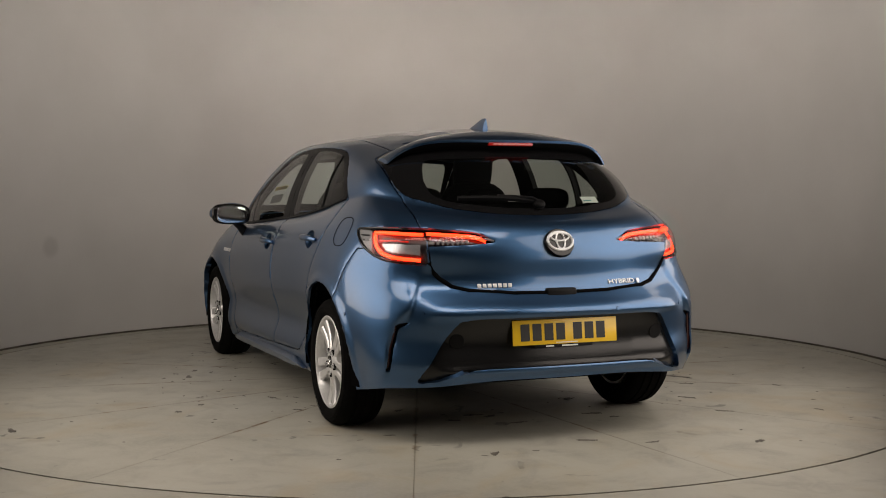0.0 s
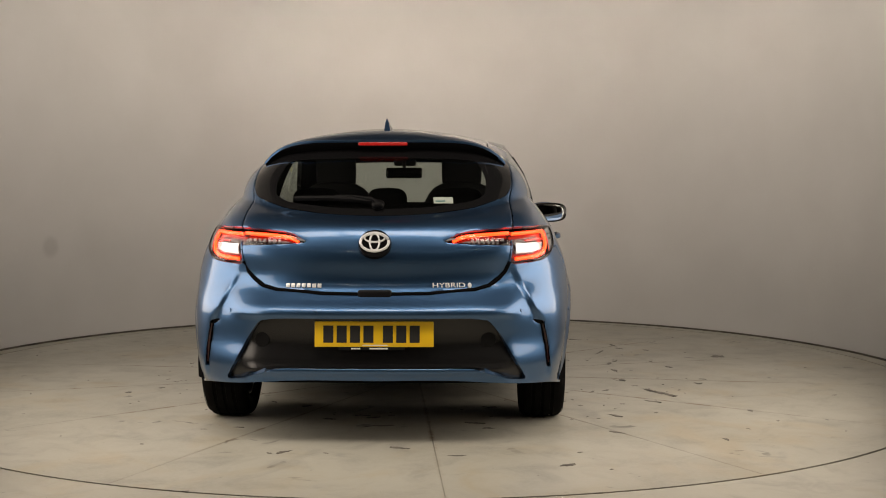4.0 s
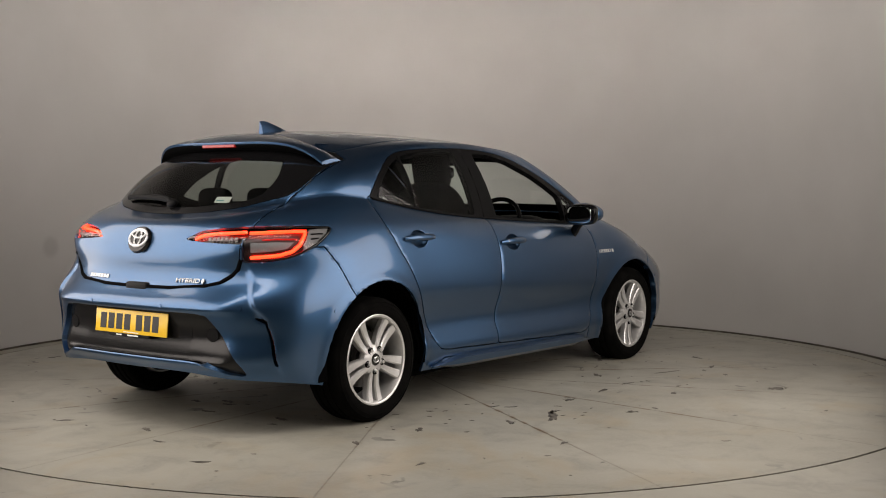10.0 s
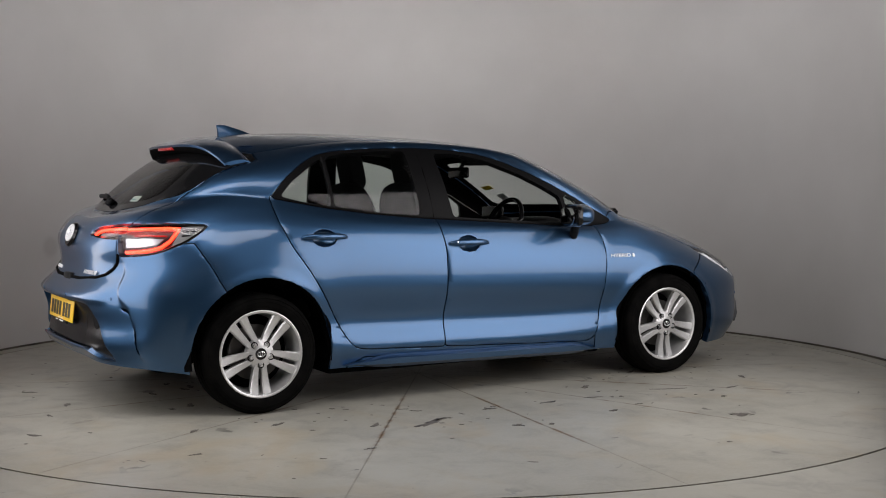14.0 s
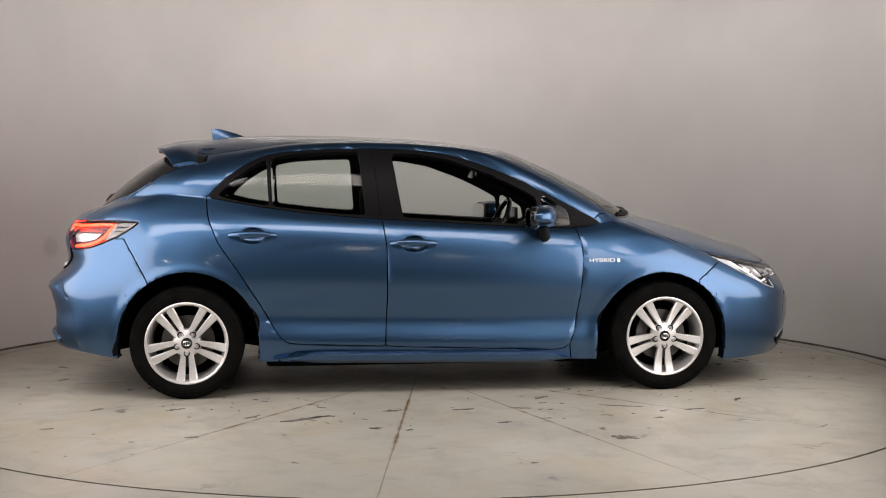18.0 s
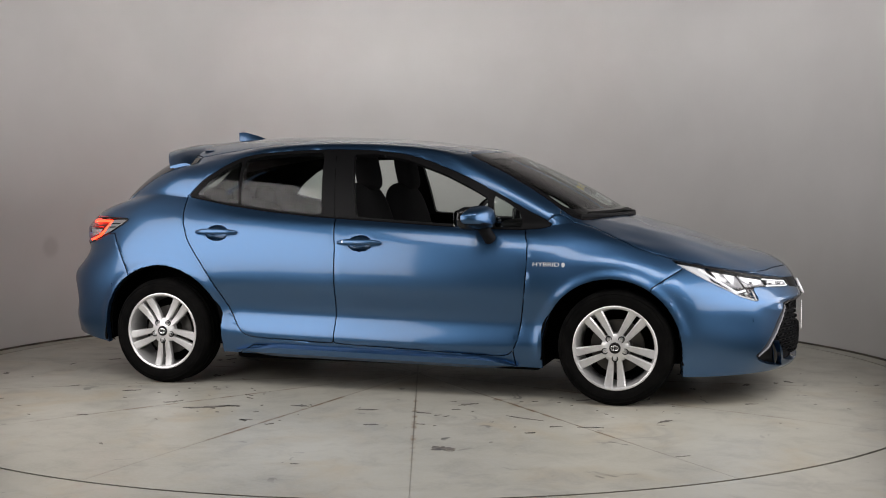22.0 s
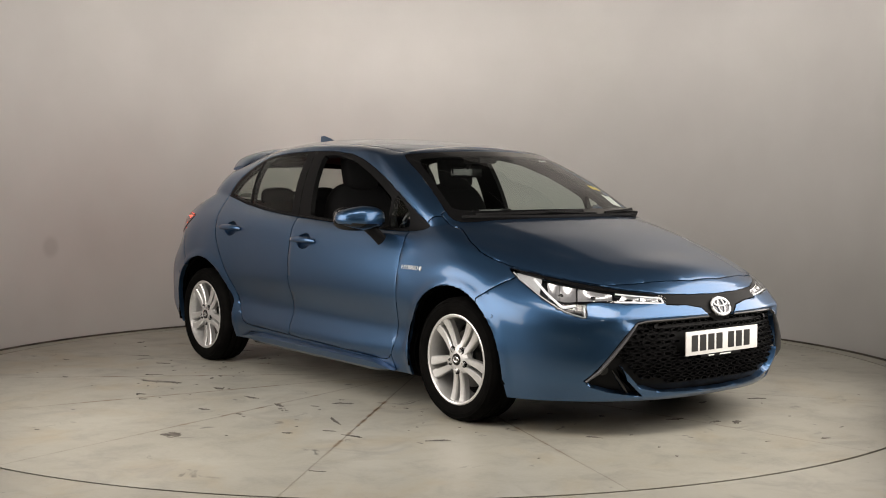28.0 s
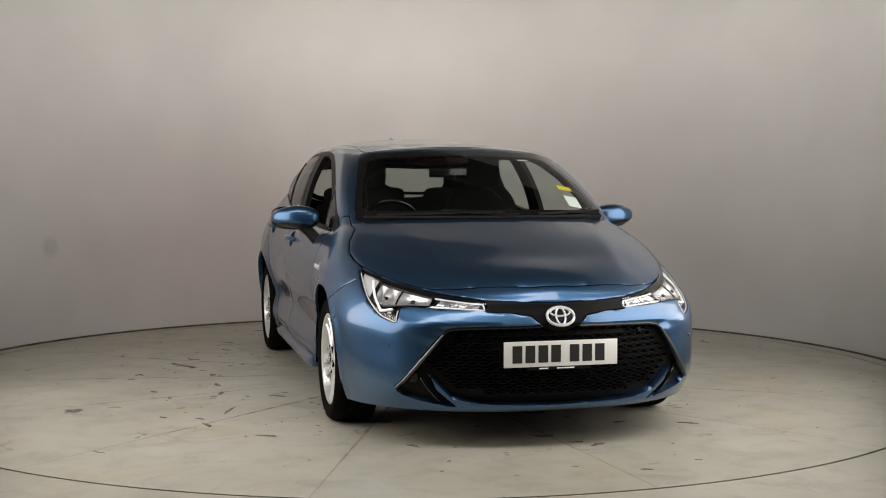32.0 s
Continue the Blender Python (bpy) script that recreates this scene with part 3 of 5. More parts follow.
def along(path, n):
    """n points evenly spread over a polyline of pairs."""
    d = [0.0]
    for p, q in zip(path, path[1:]):
        d.append(d[-1] + math.hypot(q[0] - p[0], q[1] - p[1]))
    out = []
    for i in range(n):
        s = d[-1] * i / (n - 1)
        k = max(j for j in range(len(path) - 1) if d[j] <= s + 1e-9)
        f = (s - d[k]) / max(1e-9, d[k + 1] - d[k])
        out.append((path[k][0] + (path[k + 1][0] - path[k][0]) * f, path[k][1] + (path[k + 1][1] - path[k][1]) * f))
    return out


def patch(view, lower, upper, lift, side, n=14, rows=6, t=.004):
    """A solid sheet on the body between two lines drawn in a view."""
    bm = bmesh.new()
    lo, hi = along(lower, n), along(upper, n)
    front, rear = [], []
    for r in range(rows):
        w = r / (rows - 1)
        fa, ba = [], []
        for p, q in zip(lo, hi):
            c, nn = on_body(view, p[0] + (q[0] - p[0]) * w, p[1] + (q[1] - p[1]) * w, lift, side)
            fa.append(bm.verts.new(c))
            ba.append(bm.verts.new(c - nn * t))
        front.append(fa)
        rear.append(ba)
    for g in (front, rear):
        for a, b in zip(g, g[1:]):
            for k in range(n - 1):
                bm.faces.new((a[k], a[k + 1], b[k + 1], b[k]))
    rim = [(r, 0) for r in range(rows)] + [(rows - 1, k) for k in range(1, n)] + [(r, n - 1) for r in range(rows - 2, -1, -1)] + [(0, k) for k in range(n - 2, 0, -1)]
    for (a, b), (c, d) in zip(rim, rim[1:] + rim[:1]):
        bm.faces.new((front[a][b], front[c][d], rear[c][d], rear[a][b]))
    bmesh.ops.recalc_face_normals(bm, faces=bm.faces[:])
    return bm


def bowl(view, corners, lift, depth, side, n=8):
    """A hollow reflector cell between four corners drawn in a view, with a thin rim."""
    bm = bmesh.new()
    c0, c1, c2, c3 = [Vector(c) for c in corners]
    rows = []
    for i in range(n + 1):
        u = i / n
        row = []
        for j in range(n + 1):
            w = j / n
            q = c0.lerp(c1, u).lerp(c3.lerp(c2, u), w)
            d = depth * (1 - (2 * u - 1) ** 2) * (1 - (2 * w - 1) ** 2)
            row.append(bm.verts.new(on_body(view, q.x, q.y, lift - d, side)[0]))
        rows.append(row)
    for A, B in zip(rows, rows[1:]):
        for j in range(n):
            bm.faces.new((A[j], B[j], B[j + 1], A[j + 1]))
    return bm


def ribbon(view, path, lift, side, radius, n=0, flat=1.0):
    bm = bmesh.new()
    return tube(bm, [on_body(view, a, b, lift, side)[0] for a, b in (along(path, n) if n else path)], radius, 8, False, flat)


# ---- the car ----
car = tagged(new("car"), "metallic blue five-door hatchback on the turntable, tail lamps lit", "car")

# openings for the handle cups
HANDLES = ((-.967, .878), (-.096, .829))
for hx, hz in HANDLES:
    ell = [(hx + .002 + .068 * math.cos(k * math.pi / 10), hz + .043 * math.sin(k * math.pi / 10)) for k in range(20)]
    cut(BODY, BODY_IDS, "side", ell, flank, P_HOLE, (P_RDOOR, P_FDOOR))

# black lining behind the panels, seen in the gaps and through the windows
bm = panel_mesh(set(range(27)) - {P_HOLE, P_QUARTER, P_RGLASS, P_FGLASS, P_SAIL, P_BACKCLEAR, P_SCREENCLEAR, P_GRILLE, P_VALANCE, P_TRIM, P_SCREEN, P_BACKLITE}, both=True, gap=0, sink=.045)
part("lining", bm, M_DARK, car, "black inner lining")


def panel(name, which, material, label="", both=False, flip=False, t=.014, gap=.0034, push=(0, 0, 0), inner=M_DARK, parent=None, sink=0.0):
    """A body panel; panes (inner None) stay single sheets."""
    mats = [material] if inner is None else [material, inner]
    return part(name, panel_mesh(which, both, flip, gap, push, t if inner else 0, sink), mats, parent or car, label, 50)


panel("roof", {P_ROOF}, M_PAINT, both=True)
hood = panel("hood", {P_HOOD}, M_PAINT, both=True)
tailgate = panel("tailgate", {P_GATE}, M_PAINT, both=True)
front_bumper = panel("front_bumper", {P_FBUMP}, M_PAINT, both=True, t=.035)
rear_bumper = panel("rear_bumper", {P_RBUMP}, M_PAINT, both=True, t=.03)
panel("nose_band", {P_BAND}, M_TRIM, "black band between the headlamps", both=True, gap=.001, push=(-.004, 0, 0), parent=front_bumper)
panel("valance", {P_VALANCE}, M_GREYPLASTIC, "black plastic rear valance", both=True, gap=-.004, push=(.028, 0, 0), parent=rear_bumper)
windscreen = panel("windscreen", {P_SCREENCLEAR}, M_SCREEN, "clear windscreen", both=True, t=.005, gap=0, inner=None)
panel("screen_border", {P_SCREEN}, M_GLOSSBLACK, "black printed border", both=True, t=.006, gap=0)
rear_window = panel("rear_window", {P_BACKCLEAR}, M_GLASS_TINT, "tinted rear window", both=True, t=.005, gap=0, inner=None)
panel("window_border", {P_BACKLITE}, M_GLOSSBLACK, "black printed border", both=True, t=.006, gap=0)
for ob in (windscreen, rear_window):
    ob.visible_shadow = False
DOORS = {}
for flip in (False, True):
    sd = -1 if flip else 1
    panel("side_panel", {P_SIDE}, M_PAINT, flip=flip)
    panel("fender", {P_FENDER}, M_PAINT, flip=flip)
    panel("sill", {P_SKIRT}, M_PAINT, flip=flip, t=.03)
    bm = bmesh.new()
    rows = []
    for i in range(25):
        u = i / 24
        x = -.86 + 1.66 * u
        k = min(1, u * 7, (1 - u) * 10)
        z = .208 - .022 * u
        rows.append([bm.verts.new((x, yy * sd, zz)) for yy, zz in ((.835, z + .05 * k), (.852 + .012 * k, z + .043 * k), (.862 + .022 * k, z + .028 * k), (.858 + .02 * k, z - .002 * k), (.845, z - .022 * k), (.79, z - .02 * k))])
    for A, B in zip(rows, rows[1:]):
        for q in range(6):
            bm.faces.new((A[q], A[(q + 1) % 6], B[(q + 1) % 6], B[q]))
    bm.faces.new(rows[0])
    bm.faces.new(rows[-1][::-1])
    bmesh.ops.recalc_face_normals(bm, faces=bm.faces[:])
    part("side_skirt", bm, M_PAINT, car, "", 25)
    DOORS[flip, 0] = rear_door = panel("rear_door", {P_RDOOR}, M_PAINT, flip=flip)
    DOORS[flip, 1] = front_door = panel("front_door", {P_FDOOR}, M_PAINT, flip=flip)
    panel("window_surround", {P_TRIM}, M_TRIM, "satin black window frames and pillars", flip=flip, t=.03, gap=.001)
    for nm, k, own in (("quarter_window", P_QUARTER, car), ("door_window", P_RGLASS, rear_door), ("sail_window", P_SAIL, front_door)):
        ob = panel(nm, {k}, M_GLASS, flip=flip, t=.004, gap=-.003, inner=None, push=(0, 0, 0), parent=own)
        ob.visible_shadow = False
    if not flip:
        ob = panel("door_window", {P_FGLASS}, M_GLASS, flip=flip, t=.004, gap=-.003, inner=None, parent=front_door)
        ob.visible_shadow = False
    panel("slot", {P_SLOT}, M_PLASTIC, "black vertical slot", flip=flip, gap=-.002, push=(.02, 0, 0), parent=rear_bumper)
    # black bead along the foot of the windows
    bm = bmesh.new()
    tube(bm, [on_body("side", a, b, .002, sd)[0] for a, b in ((-1.19, 1.083), (-.93, 1.036), (-.68, 1.002), (-.43, .977), (-.276, .968), (.19, .94), (.5, .92), (.81, .911))], .006, 6)
    part("window_bead", bm, M_TRIM, car)
    # pillar seam between the doors
    bm = bmesh.new()
    tube(bm, [on_body("side", a, b, .0005, sd)[0] for a, b in ((-.272, .972), (-.283, 1.1), (-.297, 1.22), (-.309, 1.315))], .0022, 5)
    part("pillar_seam", bm, M_DARK, car)
    bm = bmesh.new()
    tube(bm, [on_body("side", a, b, .001, sd)[0] for a, b in ((-.872, 1.037), (-.879, 1.12), (-.884, 1.21), (-.888, 1.298))], .007, 6, up=(0, 1, 0))
    part("window_divider", bm, M_TRIM, car)

# door handles in their cups
for flip in (False, True):
    sd = -1 if flip else 1
    for k, (hx, hz) in enumerate(HANDLES):
        door = DOORS[flip, k]
        p, n = on_body("side", hx, hz, 0, sd)
        bm = bmesh.new()
        mm = frame_at(p, n)
        blob(bm, (0.002 * sd, 0, -.004), (.072, .047, .03), 2.2, 24, 12, mm)
        for v in bm.verts:                                      # keep the inward half as a bowl
            q = mm.inverted() @ v.co
            q.z = -abs(q.z + .004) - .004
            v.co = mm @ q
        part("handle_cup", bm, M_PAINT, door)
        bm = bmesh.new()
        lx = -1 if flip else 1
        pts, rad = [], []
        for i in range(13):
            u = i / 12
            pts.append(mm @ Vector(((u - .5) * .252, .002, .006 + .026 * (1 - (2 * u - 1) ** 4))))
            rad.append(.0095 + .0075 * (1 - (2 * u - 1) ** 2))
        tube(bm, pts, rad, 12, flat=.62, up=n)
        part("door_handle", bm, M_PAINT, door)
        if k == 1 and flip:
            bm = bmesh.new()
            disc(bm, frame_at(mm @ Vector((-.085, .002, .03)), n), .008, .008)
            part("lock", bm, M_CHROME, door)

# door mirrors
for flip in (False, True):
    sd = -1 if flip else 1
    mirror = new("door_mirror")
    mirror.parent = DOORS[flip, 1]
    bm = bmesh.new()
    blob(bm, (.612, .925 * sd, .974), (.074, .128, .068), 2.8, 28, 18)
    for v in bm.verts:
        if v.co.x < .565:
            v.co.x = .565 + (v.co.x - .565) * .15
        v.co.z += .05 * (abs(v.co.y) - .925) * .6
        if v.co.z < .975:
            v.co.z = .975 + (v.co.z - .975) * .85
        v.co.z = .968 + (v.co.z - .968) * (1 - .30 * max(0, (abs(v.co.y) - .925) / .128))
        v.co.x -= max(0, abs(v.co.y) - .93) * .35
    for f in bm.faces:
        f.material_index = 1 if f.calc_center_median().z < .950 else 0
    part("cap", bm, [M_PAINT, M_GLOSSBLACK], mirror, "blue painted mirror cap with black underside")
    bm = bmesh.new()
    blob(bm, (.572, .925 * sd, .972), (.03, .124, .064), 3.2, 28, 12)
    for v in bm.verts:
        v.co.z += .05 * (abs(v.co.y) - .925) * .6
        v.co.x -= max(0, abs(v.co.y) - .93) * .35
    part("rim", bm, M_GLOSSBLACK, mirror, "gloss black mirror rim")
    bm = bmesh.new()
    blob(bm, (0, 0, 0), (.003, .104, .052), 3.4, 28, 12, pose(.522, .925 * sd, .972, 0, 0, 16 * sd))
    part("mirror_glass", bm, M_MIRROR, mirror, "mirror glass")
    bm = bmesh.new()
    tube(bm, [(.665, .85 * sd, .955), (.655, .93 * sd, .955), (.627, 1.0 * sd, .96), (.59, 1.036 * sd, .968)], [.007, .011, .012, .006], 8, flat=.8)
    part("turn_signal", bm, M_AMBER, mirror, "pale turn signal strip")
    bm = bmesh.new()
    tube(bm, [(.615, .89 * sd, .935), (.625, .855 * sd, .90), (.64, .825 * sd, .865), (.645, .80 * sd, .845)], [.035, .032, .034, .04], 10, flat=.75, up=(0, sd, .6))
    part("foot", bm, M_PLASTIC, mirror, "black mirror foot")

# roof spoiler over the rear window
bm = bmesh.new()
rows = []
NS = 33
for i in range(NS):
    s = -1 + 2 * i / (NS - 1)
    y, k = .592 * s, abs(s) ** 3.6
    te = Vector((-1.538 + .13 * k, y, 1.367 - .105 * abs(s) ** 6.5))
    lx = -1.29 + .02 * k
    q = TREE.ray_cast(Vector((lx, abs(y) * .985, 3)), Vector((0, 0, -1)))[0]
    le = Vector((lx, y, q.z - .002))
    mid = le.lerp(te, .5) + Vector((0, 0, .020 - .008 * k))
    q3 = le.lerp(te, .85) + Vector((0, 0, .011 - .005 * k))
    low = 1 - .75 * k
    rows.append([bm.verts.new(v) for v in (le, le.lerp(te, .22) + Vector((0, 0, .011)), mid, q3, te, te + Vector((.004, 0, -.012)), te.lerp(le, .10) + Vector((0, 0, -.036 * low)),
                                           te.lerp(le, .35) + Vector((0, 0, -.060 * low)), le + Vector((-.01, 0, -.045)))])
for A, B in zip(rows, rows[1:]):
    for k in range(9):
        bm.faces.new((A[k], A[(k + 1) % 9], B[(k + 1) % 9], B[k])).material_index = 1 if k > 4 and abs(A[0].co.y) < .56 else 0
bm.faces.new(rows[0])
bm.faces.new(rows[-1][::-1])
bmesh.ops.recalc_face_normals(bm, faces=bm.faces[:])
spoiler = part("spoiler", bm, [M_PAINT, M_DARK], car, "", 35)
bm = bmesh.new()
box(bm, -1.538, -1.505, -.118, .118, 1.340, 1.356, .005)
part("brake_light", bm, M_REDLENS, spoiler, "red high brake light")
bm = bmesh.new()
for k in range(8):
    box(bm, -1.5395, -1.53, -.098 + k * .025, -.078 + k * .025, 1.344, 1.352)
part("led_row", bm, M_REDLENS, spoiler)
for sd in (1, -1):
    bm = bmesh.new()
    q = TREE.ray_cast(Vector((-1.22, .42, 3)), Vector((0, 0, -1)))[0]
    blob(bm, (q.x, q.y * sd, q.z), (.045, .02, .004), 2.2, 16, 8)
    part("roof_cap", bm, M_PAINT, car)

# shark-fin aerial
bm = bmesh.new()
fin = []
for i in range(9):
    u = i / 8
    x = -1.03 - .20 * u
    h = .064 * min(1, u * 1.25) ** .8
    w = .024 * (1 - .35 * u) * (.35 + .65 * min(1, u * 4))
    z0 = 1.424 + .016 * (1 - u)
    fin.append([bm.verts.new(v) for v in ((x, -w, z0), (x - .002, -w * .6, z0 + h * .6), (x - .01, 0, z0 + h), (x - .002, w * .6, z0 + h * .6), (x, w, z0))])
for A, B in zip(fin, fin[1:]):
    for k in range(5):
        bm.faces.new((A[k], A[(k + 1) % 5], B[(k + 1) % 5], B[k]))
bm.faces.new(fin[0])
bm.faces.new(fin[-1][::-1])
bmesh.ops.recalc_face_normals(bm, faces=bm.faces[:])
part("aerial", bm, M_PAINT, car, "shark-fin aerial")

# ---- lamps ----
for flip in (False, True):
    sd = -1 if flip else 1
    for nm, k, view, guides in (
            ("tail_lamp", P_LAMP, "rear_corner", (((-.925, .941), (-.862, .944), (-.80, .946), (-.73, .947), (-.662, .944), (-.672, .915), (-.69, .88), (-.728, .848), (-.786, .831), (-.84, .824), (-.925, .816)),)),
            ("gate_lamp", P_GLAMP, "rear", (((.345, .907), (.37, .92), (.403, .93), (.47, .937), (.54, .942), (.596, .946)),))):
        lamp = new(nm)
        lamp.parent = car
        lamp["label"] = "lit red tail lamp"
        panel("housing", {k}, M_GLOSSBLACK if nm == "gate_lamp" else M_TAILHOUSE, flip=flip, gap=-.002, sink=.032, t=.012, parent=lamp)
        lens = panel("lens", {k}, M_LENS, "clear lens", flip=flip, gap=.001, inner=None, parent=lamp)
        lens.visible_shadow = False
        for path in guides:
            pts = []
            for i in range(len(path) - 1):
                for j in range(4):
                    a = path[i][0] + (path[i + 1][0] - path[i][0]) * j / 4
                    b = path[i][1] + (path[i + 1][1] - path[i][1]) * j / 4
                    pts.append((a, b))
            pts.append(path[-1])
            bm = bmesh.new()
            tube(bm, [on_body(view, a, b, -.016, sd)[0] for a, b in pts], .0078, 10)
            part("light_guide", bm, M_RED, lamp, "glowing red light guide")
        if nm == "tail_lamp":
            part("end_cap", patch(view, ((-.682, .848), (-.625, .882), (-.572, .926)), ((-.650, .946), (-.61, .950), (-.56, .950)), -.006, sd), M_GREYCAP, lamp, "silver grey lamp end")
            for j in range(2):
                part("louvre", ribbon(view, ((-.643, .925 - j * .022), (-.61, .926 - j * .02), (-.588 - j * .02, .926 - j * .02)), -.004, sd, .0035), M_TRIM, lamp)
            part("border", ribbon(view, ((-.855, .957), (-.70, .959), (-.552, .953), (-.562, .926), (-.615, .878), (-.698, .838), (-.76, .819), (-.835, .810)), -.001, sd, .0045, 40), M_GLOSSBLACK, lamp)
            part("reflector", patch(view, ((-.925, .838), (-.82, .847), (-.748, .862)), ((-.925, .893), (-.80, .894), (-.716, .894)), -.020, sd, 10, 4), M_REFLECTOR, lamp, "clear chrome reflector block")
            part("red_line", ribbon(view, ((-.87, .905), (-.80, .907), (-.705, .905)), -.014, sd, .004, 10), M_REDLENS, lamp)
        else:
            for j in range(7):
                bm = bmesh.new()
                p, n = on_body(view, .43 + j * .023, .909 + .0008 * j, -.015, sd)
                box(bm, -.006, .006, -.008, .008, -.004, .004, .0015)
                bmesh.ops.transform(bm, matrix=frame_at(p, n) @ pose(0, 0, 0, 0, 0, 15 * sd), verts=bm.verts[:])
                part("reflector", bm, M_GREYCAP, lamp)
            part("end_cap", ribbon(view, ((.312, .904), (.335, .911), (.36, .914)), -.004, sd, (.003, .006, .003)), M_GREYCAP, lamp, "silver tip")
    # headlamp
    lamp = new("headlamp")
    lamp.parent = car
    lamp["label"] = "clear headlamp with chrome reflectors"
    panel("housing", {P_HEAD}, M_LAMPHOUSE, flip=flip, gap=-.002, sink=.034, t=.012, parent=lamp)
    lens = panel("lens", {P_HEAD}, M_LENS, "clear lens", flip=flip, gap=.001, inner=None, parent=lamp)
    lens.visible_shadow = False
    fc = "front_corner"
    part("brow", patch(fc, ((-.66, .742), (-.80, .713), (-.95, .685), (-1.12, .659), (-1.29, .641)), ((-.60, .764), (-.80, .726), (-.95, .699), (-1.12, .672), (-1.295, .651)), -.006, sd, 24, 4), M_GLOSSBLACK, lamp, "black upper edge")
    part("wedge", patch(fc, ((-.632, .724), (-.690, .684), (-.735, .655)), ((-.628, .748), (-.700, .734), (-.748, .722)), -.014, sd), M_FROST, lamp, "pale frosted outer lamp part")
    part("rim", ribbon(fc, ((-.612, .745), (-.68, .692), (-.735, .651), (-.80, .613), (-.86, .580), (-.948, .555), (-.942, .604)), -.006, sd, .003, 30), M_FROST, lamp)
    part("daytime_light", ribbon(fc, ((-.712, .722), (-.77, .662), (-.845, .602), (-.905, .612)), -.012, sd, .006, 24), M_WHITE_LED, lamp, "white daytime light strip")
    part("pocket", patch(fc, ((-.86, .590), (-.89, .576), (-.936, .563)), ((-.85, .618), (-.88, .622), (-.935, .612)), -.018, sd), M_GLOSSBLACK, lamp)
    part("bulb", ribbon(fc, ((-.894, .597), (-.904, .597)), -.014, sd, .006), M_FROST, lamp)
    # chrome bowls, the outer one of two facets
    for cell in (((-.772, .640), (-.832, .629), (-.828, .700), (-.765, .712)), ((-.834, .629), (-.905, .628), (-.905, .688), (-.830, .700)), ((-.915, .632), (-1.072, .634), (-1.072, .661), (-.915, .686))):
        part("reflector", bowl(fc, cell, -.016, .016, sd), M_REFLECTOR, lamp)
    for path in (((-.768, .712), (-.775, .637), (-.862, .622), (-.910, .628), (-1.075, .631)), ((-.910, .689), (-.910, .628)), ((-.768, .714), (-.905, .692), (-1.075, .663))):
        part("rib", ribbon(fc, path, -.014, sd, .0035, 16), M_GLOSSBLACK, lamp)
    for a, b in ((-.835, .660), (-.985, .652)):
        p, n = on_body(fc, a, b, -.022, sd)
        bm = bmesh.new()
        blob(bm, (0, 0, 0), (.012, .010, .006), 2.2, 14, 8, frame_at(p, n))
        part("bulb", bm, M_GLOSSBLACK, lamp)
    part("inner_box", patch(fc, ((-1.085, .628), (-1.20, .623), (-1.305, .617)), ((-1.085, .660), (-1.20, .648), (-1.292, .640)), -.022, sd), M_GLOSSBLACK, lamp, "black inner lamp box")
    for cell in (((-1.10, .630), (-1.195, .627), (-1.195, .646), (-1.115, .655)), ((-1.20, .627), (-1.285, .622), (-1.285, .637), (-1.20, .646))):
        part("inner_reflector", bowl(fc, cell, -.014, .010, sd), M_REFLECTOR, lamp)
    part("daytime_light", ribbon(fc, ((-1.085, .626), (-1.20, .621), (-1.308, .615), (-1.296, .640), (-1.20, .650), (-1.085, .662)), -.012, sd, .0038, 30), M_WHITE_LED, lamp, "white daytime light strip")
    # red rear reflector in the bumper slot
    bm = bmesh.new()
    tube(bm, [on_body("rear", a, b, -.012, sd)[0] for a, b in ((.748, .53), (.764, .44), (.772, .35))], [.006, .009, .006], 8)
    part("reflector", bm, M_REDREFL, rear_bumper, "dark red rear reflector")

# ---- grille ----
grille = panel("grille", {P_GRILLE}, M_PLASTIC, "black honeycomb grille", both=True, gap=-.002, push=(-.04, 0, 0), t=.01, parent=front_bumper)
bm = bmesh.new()
cw, ch = .052, .027
for r in range(12):
    for c in range(-12, 13):
        y = c * cw + (cw / 2 if r % 2 else 0)
        z = .520 - r * ch
        lo = .235 + .25 * max(0, abs(y) - .3) ** 1.5 if abs(y) < .46 else .27 + (abs(y) - .46) * 1.0
        hi = .532 if abs(y) < .46 else .532 - (abs(y) - .46) * 1.5
        if z < lo + .012 or z > hi or abs(y) > .56 or (abs(y) < .27 and .365 < z < .485):
            continue
        p, n = on_body("front", abs(y), z, -.016, 1 if y >= 0 else -1)
        hexa = [Vector((0, cw * .5 * a, ch * .66 * b)) for a, b in ((-.62, .5), (.62, .5), (1, 0), (.62, -.5), (-.62, -.5), (-1, 0))]
        k = Vector((-(abs(y) * 1.0) * (1 if y >= 0 else -1), 0, 0))
        ring = []
        slope = -n.y / max(.3, n.x)
        for h in hexa:
            out = p + Vector((slope * h.y, h.y, h.z))
            inn = p + Vector((slope * h.y * .78, h.y * .78, h.z * .78))
            ring.append((bm.verts.new(out + Vector((-.014, 0, 0))), bm.verts.new(out * 1 + Vector((0, -h.y * .06, -h.z * .06))), bm.verts.new(inn), bm.verts.new(inn + Vector((-.022, 0, 0)))))
        for i in range(6):
            A, B = ring[i], ring[(i + 1) % 6]
            for q in range(3):
                bm.faces.new((A[q], B[q], B[q + 1], A[q + 1]))
part("grille_mesh", bm, M_PLASTIC, grille, "black honeycomb mesh", 30)
